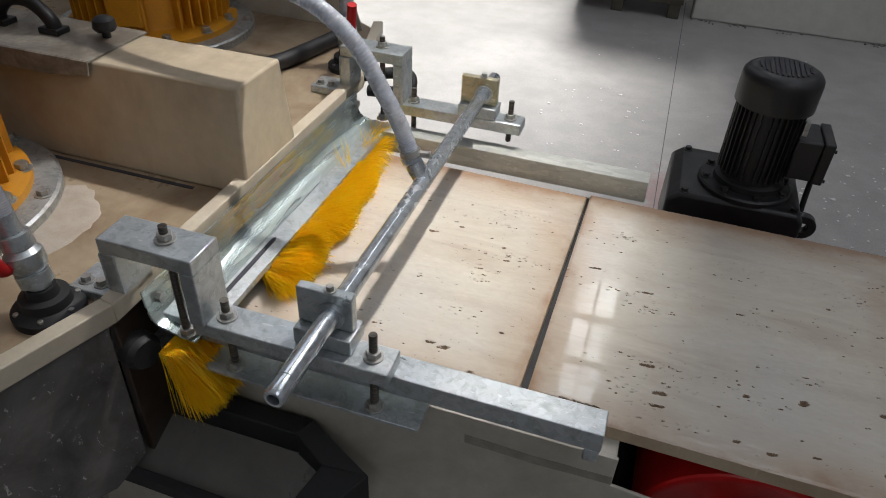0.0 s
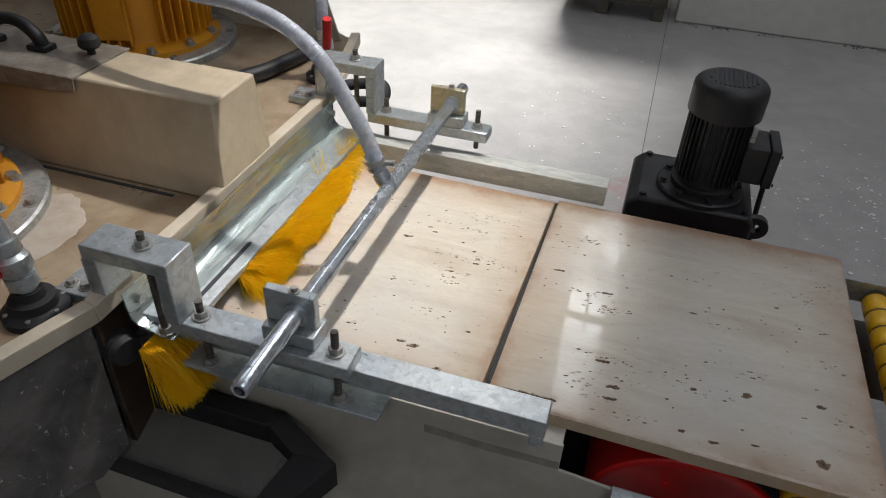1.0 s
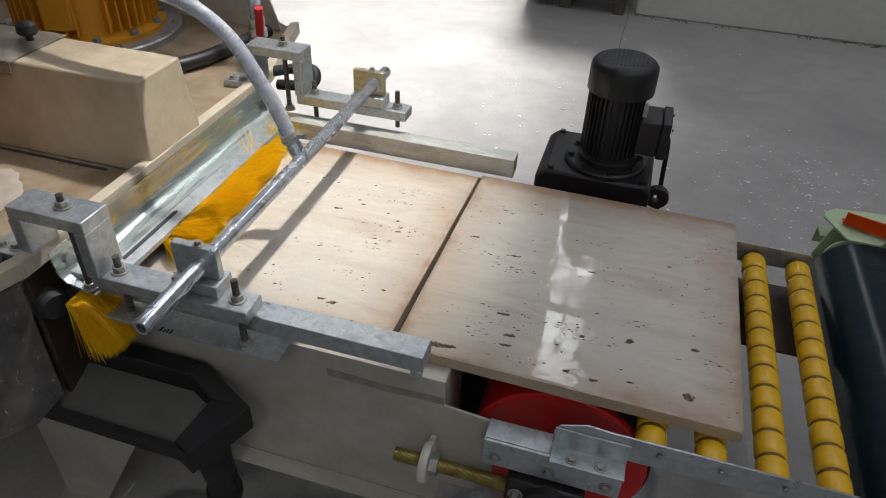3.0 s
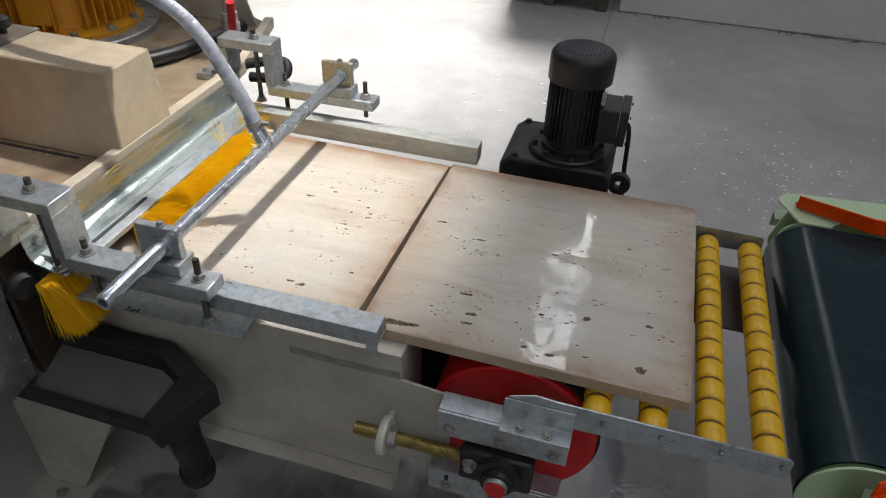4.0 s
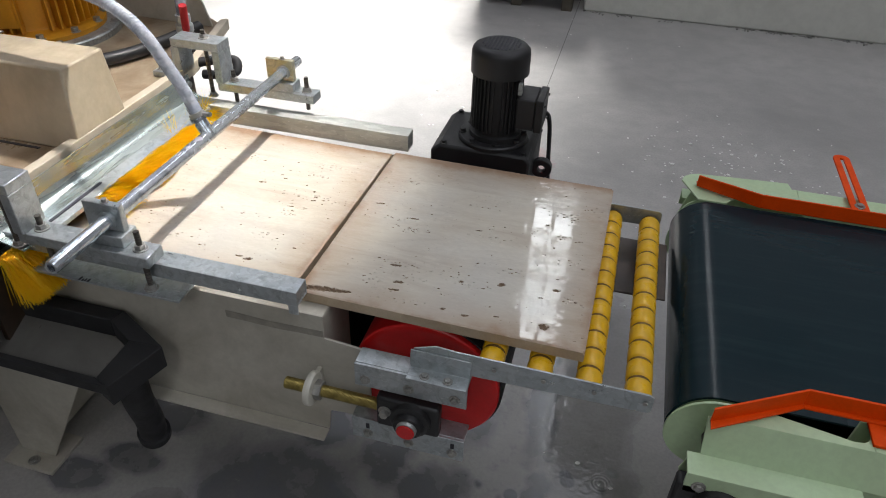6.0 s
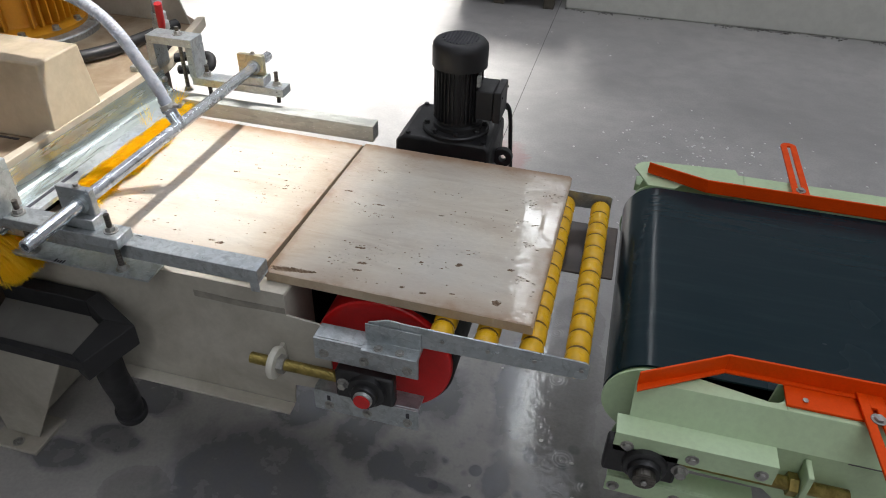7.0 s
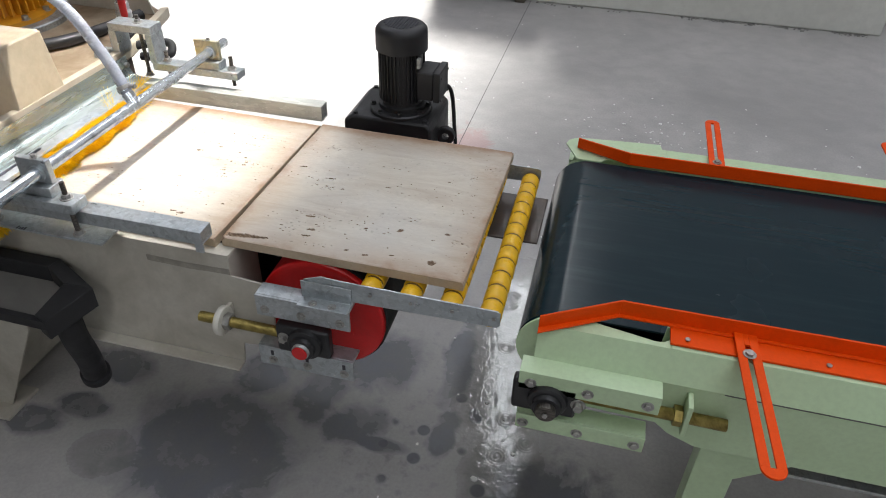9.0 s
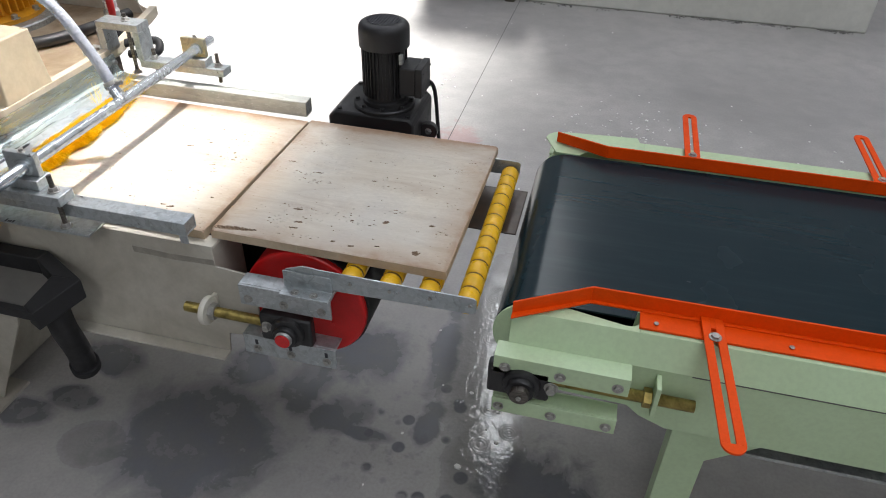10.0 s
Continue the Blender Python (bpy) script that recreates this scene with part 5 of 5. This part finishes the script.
    # torque arm down to the frame
    box_part("mount_plate", (0.46, 0.770, 0.60), (0.64, 0.8115, 0.80), BLACK, t)
    t.location += Vector((-0.003, -0.020, 0.003))
    return t


def drain_tray():
    t = thing("drain_tray", (-0.3, 0.0, 0.6), "grey drip tray with a black rubber rim and spout", "tray")
    outer = [(-1.1, 0.052, 0.745), (-0.13, 0.052, 0.745), (-0.010, 0.004, 0.712), (-0.086, -0.10, 0.668), (-1.1, -0.085, 0.668)]
    inner = [(-1.1, 0.020, 0.738), (-0.145, 0.020, 0.738), (-0.088, -0.004, 0.715), (-0.125, -0.084, 0.670), (-1.1, -0.071, 0.670)]
    bm = bmesh.new()
    extrude_poly(bm, [(-1.1, 0.0195, 0.69), (-0.146, 0.0195, 0.69), (-0.089, -0.004, 0.68), (-0.126, -0.083, 0.645), (-1.1, -0.07, 0.645)], (0, 0, -0.006))
    part("pan", bm, TRAY, t)
    for k in range(4):
        deep = (0.05, 0.055, 0.06, 0.03)[k]
        quad = [outer[k], outer[k + 1], inner[k + 1], inner[k]]
        bm = bmesh.new()
        extrude_poly(bm, quad, (0, 0, -deep))
        part("rim", bm, RUBBER, t, "black rubber rim", 0.002)
    bm = bmesh.new()
    sweep(bm, curve_points([(-0.085, -0.035, 0.64), (-0.10, -0.02, 0.54), (-0.13, 0.02, 0.42), (-0.16, 0.05, 0.31)], 20), lambda i: 0.034, 20)
    part("spout", bm, RUBBER, t, "black drain pipe")
    bm = bmesh.new()
    lathe(bm, (-0.153, 0.044, 0.33), (-0.16 + 0.13, 0.03, -0.11), [(0, 0.035), (0, 0.041), (0.028, 0.041), (0.03, 0.036), (0.03, 0.028)], 24)
    part("spout_collar", bm, RUBBER, t)
    return t


# ---- the green outfeed conveyor ----
def green_conveyor():
    t = thing("belt_conveyor", (2.2, 0.41, 0.0), "pale green belt conveyor with a dark belt and orange guides", "conveyor")
    ax, az, r = 1.142, 0.746, 0.090
    FAR = 0.782
    x1 = 4.6
    # belt loop
    n = 28
    bm = bmesh.new()
    outer = [(x1, az + r)] + [(ax - r * math.sin(math.pi * k / n), az + r * math.cos(math.pi * k / n)) for k in range(n + 1)] + [(x1, az - r)]
    inner = [(x1, az + r - 0.005)] + [(ax - (r - 0.005) * math.sin(math.pi * k / n), az + (r - 0.005) * math.cos(math.pi * k / n)) for k in range(n + 1)] + [(x1, az - r + 0.005)]
    rows = [[bm.verts.new((x, y, z)) for x, z in ring] for y in (0.085, FAR) for ring in (outer, inner)]
    for k in range(len(outer) - 1):
        bm.faces.new((rows[0][k], rows[0][k + 1], rows[2][k + 1], rows[2][k]))
        bm.faces.new((rows[1][k + 1], rows[1][k], rows[3][k], rows[3][k + 1]))
        bm.faces.new((rows[0][k + 1], rows[0][k], rows[1][k], rows[1][k + 1]))
        bm.faces.new((rows[2][k], rows[2][k + 1], rows[3][k + 1], rows[3][k]))
    part("belt", bm, BELT, t, "dark blue-green rubber belt")
    bm = bmesh.new()
    lathe(bm, (ax, 0.092, az), (0, 1, 0), [(0, 0.02), (0, r - 0.008), (0.002, r - 0.0055), (0.68, r - 0.0055), (0.682, r - 0.008), (0.682, 0.02)], 40)
    part("tail_drum", bm, GREEN, t)
    for side in (0, 1):
        yy = lambda y: y if side == 0 else 0.855 - y
        known = set(t.children)
        s = 1 if side == 0 else -1
        # side wall with rounded nose and the long slot
        bm = bmesh.new()
        nose = [(ax - (r + 0.002) * math.sin(a), az + (r + 0.002) * math.cos(a)) for a in [math.pi * k / 16 for k in range(17)]]
        outline = [(1.36, 0.868), (1.355, 0.80), (1.18, 0.80), (1.165, 0.838)] + [(1.142, az + r + 0.002)] + nose[1:] + [(1.20, 0.655), (1.50, 0.62), (x1, 0.62), (x1, 0.868), (1.37, 0.868)]
        extrude_poly(bm, [(x, yy(0.068), z) for x, z in outline], (0, s * 0.006, 0))
        part("side_wall", bm, GREEN, t, "", 0.001)
        # folded outer cheek
        bm = bmesh.new()
        top = 0.812 if side == 0 else 0.872
        pts = [(1.105, top), (x1, top), (x1, 0.64), (1.46, 0.64), (1.40, 0.665), (1.37, 0.69), (1.09, 0.70), (1.075, 0.76), (1.085, 0.80)]
        extrude_poly(bm, [(x, yy(-0.035), z) for x, z in pts], (0, s * 0.005, 0))
        part("cheek_plate", bm, GREEN, t, "", 0.001)
        # flat top flange
        bm = bmesh.new()
        out = -0.004 if side == 0 else -0.062
        extrude_poly(bm, [(1.365, yy(out), 0.8725), (x1, yy(out), 0.8725), (x1, yy(0.067), 0.8725), (1.365, yy(0.067), 0.8725)], (0, 0, 0.005))
        rim = [(1.112, -0.004), (1.3645, -0.004)] if side == 0 else [(1.064, -0.022), (1.070, -0.044), (1.085, -0.060), (1.110, -0.070), (1.345, -0.092), (1.352, -0.062), (1.3645, -0.062)]
        slot = [(1.3645, 0.030), (1.360, 0.018), (1.350, 0.011), (1.335, 0.009), (1.205, 0.033)] + ([(1.190, 0.029), (1.112, -0.003)] if side == 0 else [(1.190, 0.045), (1.175, 0.067), (1.105, 0.067)])
        extrude_poly(bm, [(x, yy(y), 0.8725) for x, y in rim + slot], (0, 0, 0.005))
        part("top_flange", bm, GREEN, t, "", 0.0006)
        # slanted shoulder plate and the dark lap seam under it
        if side == 0:
            bm = bmesh.new()
            extrude_poly(bm, [(1.100, -0.0045, 0.8775), (1.100, -0.0375, 0.813), (1.100, -0.0335, 0.811), (1.100, -0.0005, 0.872)], (x1 - 1.1, 0, 0))
            part("shoulder_plate", bm, GREEN, t, "", 0.0006)
            bm = bmesh.new()
            extrude_poly(bm, [(1.482, -0.0362, 0.8110), (x1, -0.0362, 0.8110), (x1, -0.0362, 0.8085), (1.482, -0.0362, 0.8085)], (0, 0.0010, 0))
            part("seam", bm, GRIME, t, "dark seam between green sheets")
        # take-up bars with bolts
        yb = -0.085
        bm = bmesh.new()
        extrude_poly(bm, [(1.078, yy(-0.0355), 0.814), (1.078, yy(yb), 0.816), (1.078, yy(yb), 0.767), (1.078, yy(yb + 0.006), 0.767), (1.078, yy(yb + 0.006), 0.810), (1.078, yy(-0.0355), 0.808)], (0.283, 0, 0))
        part("slide_bar", bm, GREEN, t, "", 0.001)
        bm = bmesh.new()
        rect(bm, (1.082, min(yy(yb), yy(yb + 0.006)), 0.645), (1.352, max(yy(yb), yy(yb + 0.006)), 0.688))
        rect(bm, (1.082, min(yy(yb + 0.0065), yy(-0.0355)), 0.682), (1.352, max(yy(yb + 0.0065), yy(-0.0355)), 0.688))
        part("slide_bar", bm, GREEN, t, "", 0.001)
        for x in (1.103, 1.219, 1.338):
            hex_bolt(t, (x, yy(yb), 0.787), (0, -s, 0), 0.0085, head=0.005)
            hex_bolt(t, (x - 0.006, yy(yb), 0.663), (0, -s, 0), 0.0085, head=0.005)
        if side == 0:
            bearing_block(t, ax, az, yb - 0.012, BLACK, 0.034)
            bm = bmesh.new()
            rod(bm, (ax, yb - 0.04, az), (ax, 0.09, az), 0.021, 0.021, 28)
            part("shaft", bm, THREAD, t, "dark steel shaft", 0.001)
            hex_bolt(t, (ax, yb - 0.04, az), (0, -1, 0), 0.006, head=0.004, washer=False)
            hex_bolt(t, (1.205, yb + 0.0, az + 0.004), (0, -1, 0), 0.011, head=0.012)
            k = 220
            bm = bmesh.new()
            sweep(bm, [(1.20 + 0.30 * i / k, yb + 0.03, az) for i in range(k + 1)], lambda i: 0.0135 if i % 2 else 0.0130, 14)
            part("tension_screw", bm, BRASS, t, "yellow passivated threaded rod")
            bm = bmesh.new()
            rod(bm, (1.395, yb + 0.03, az), (1.412, yb + 0.03, az), 0.022, seg=6)
            part("nut", bm, BRASS, t, "", 0.001)
            box_part("screw_lug", (1.4135, yb + 0.005, az - 0.03), (1.424, -0.036, az + 0.055), GREEN, t)
        # orange guide rail: upright wall with an outward flange and the flared nose
        bm = bmesh.new()
        yi = 0.075
        path = [(1.10, -0.020), (1.258, 0.066), (x1, yi)] if side == 0 else [(1.10, 0.012), (1.255, yi), (x1, yi)]
        for a, b, high, wide in zip(path, path[1:], (0.916, 0.922), (0.022, 0.014)):
            extrude_poly(bm, [(a[0], yy(a[1]), 0.884), (b[0], yy(b[1]), 0.884), (b[0], yy(b[1]), 0.922), (a[0], yy(a[1]), high)], (0, -s * 0.005, 0))
            extrude_poly(bm, [(a[0], yy(a[1] - 0.005), 0.884), (b[0], yy(b[1] - 0.005), 0.884), (b[0], yy(b[1] - 0.014), 0.884), (a[0], yy(a[1] - wide), 0.884)], (0, 0, 0.004))
        part("guide", bm, ORANGE, t, "orange painted side guide", 0.0008)
        bm = bmesh.new()
        rect(bm, (1.362, min(yy(0.005), yy(0.067)), 0.8785), (x1, max(yy(0.005), yy(0.067)), 0.8838))
        part("guide_strip", bm, ORANGE, t, "orange painted strip", 0.0008)
        for x in (1.395, 1.66, 1.93, 2.2):
            hex_bolt(t, (x, yy(0.022), 0.8838), (0, 0, 1), 0.006, head=0.002, washer=False)
        for x in (1.505, 1.985 + 0.045 * side, 2.47, 2.95):
            # slotted arm
            bm = bmesh.new()
            lean = 0.02 if side == 0 else 0.0
            hw, sw = 0.022, 0.005
            y0, y1 = 0.072, -0.262
            cxm = lambda y: x + lean * (0.07 - y) / 0.35
            z = 0.8885
            for q0, q1 in ((-hw, -sw), (sw, hw)):
                extrude_poly(bm, [(cxm(y0) + q0, yy(y0), z), (cxm(y0) + q1, yy(y0), z), (cxm(y1) + q1, yy(y1), z), (cxm(y1) + q0, yy(y1), z)], (0, 0, 0.005))
            extrude_poly(bm, [(cxm(y0) - sw, yy(y0), z), (cxm(y0) + sw, yy(y0), z), (cxm(0.03) + sw, yy(0.03), z), (cxm(0.03) - sw, yy(0.03), z)], (0, 0, 0.005))
            cap = [(cxm(y1) + hw * math.cos(a), yy(y1 - hw * math.sin(a)), z) for a in [math.pi * k / 12 for k in range(13)]]
            extrude_poly(bm, cap, (0, 0, 0.005))
            part("slotted_arm", bm, ORANGE, t, "orange slotted arm", 0.0006)
            hex_bolt(t, (cxm(0.0), yy(0.003), z + 0.005), (0, 0, 1), 0.009, head=0.005)
        # the far side sits lower, level with the belt
        if side == 1:
            for ob in t.children:
                if ob not in known:
                    ob.location.z -= 0.04
    # tail end gusset on the far side
    bm = bmesh.new()
    lathe(bm, (ax - 0.02, 0.80, az + 0.03), (0, 1, 0), [(0, 0.02), (0, 0.05), (0.005, 0.05), (0.005, 0.02)], 28)
    part("nose_disc", bm, GREEN, t)
    for x in (1.49, 3.3):
        for y in (0.014, 0.76):
            bm = bmesh.new()
            extrude_poly(bm, [(x, y, 0.012), (x + 0.09, y, 0.012), (x + 0.09, y, 0.50), (x + 0.26, y, 0.638), (x - 0.0, y, 0.638)], (0, 0.05, 0))
            part("leg", bm, GREEN, t, "", 0.002)
            box_part("foot_plate", (x - 0.03, y - 0.03, 0), (x + 0.12, y + 0.08, 0.0115), GREEN, t)
    box_part("lower_shelf", (1.52, 0.07, 0.48), (x1, 0.75, 0.49), GALV_DULL, t)
    return t


def maker_marks():
    """Short hand-written ink marks on the support plate."""
    bm = bmesh.new()
    for k, (dx, h) in enumerate(((0, 0.012), (0.007, 0.007), (0.013, 0.009), (0.02, 0.011))):
        rect(bm, (-0.16 + dx, -0.0095, 0.8742), (-0.156 + dx, -0.0095 + h, 0.8746))
    solo("ink_mark", bm, INK, (-0.15, 0, 0.874), "short dark ink strokes on the galvanised plate", "mark")


hall()
storage_crate()
chips()
conveyor_beam()
machine_deck()
slurry_crust()
beam_cover()
head_motor(-1.05, 0.97, "yellow finned motor standing on the machine table behind the cover")
head_motor(-0.90, 0.05, "yellow finned motor standing on the machine table before the cover")
bracket(0.012, "galvanised inverted-U clamp bracket with long bar")
bracket(0.795, "galvanised inverted-U clamp bracket with long bar")
guide_rail(0.022, "galvanised square guide rail, scuffed, along the slabs", 0.899, 0.035)
guide_rail(0.729, "galvanised square guide rail along the slabs", 0.871, 0.049)
spray_pipe()
hoses()
valves()
brush_hood()
belt_drum, drum = drum_end()
take_up()
bed, rollers = roller_bed()
gear_motor()
drain_tray()
green_conveyor()
front_slab, back_slab = slabs()
maker_marks()


def motions():
    """The slabs creep along the line; drum and the rollers under load turn with them."""
    times = [0, 2, 4, 6, 8, 10]
    xf = 0.206 + SLAB_L / 2
    yc = 0.098 + SLAB_W / 2
    walk(front_slab, [(t, pose(xf + SPEED * t, yc, SLAB_TOP, 0, 0, -0.7)) for t in times])
    walk(back_slab, [(t, pose(xf - SLAB_L - 0.010 + SPEED * t, yc, SLAB_TOP - 0.0005, 0, 0, -1.3)) for t in times])
    turn = math.degrees(SPEED / 0.1685)
    walk(drum, [(t, pose(0, 0, 0, 0, turn * t, 0)) for t in times])
    turn = math.degrees(SPEED / ROLL_R)
    for r, x in zip(rollers, ROLLERS):
        reach = max(0.0, (x - 0.80) / SPEED)
        p = r.location.copy()
        walk(r, [(t, pose(p.x, p.y, p.z, 0, turn * max(0.0, t - reach), 0)) for t in times])


motions()
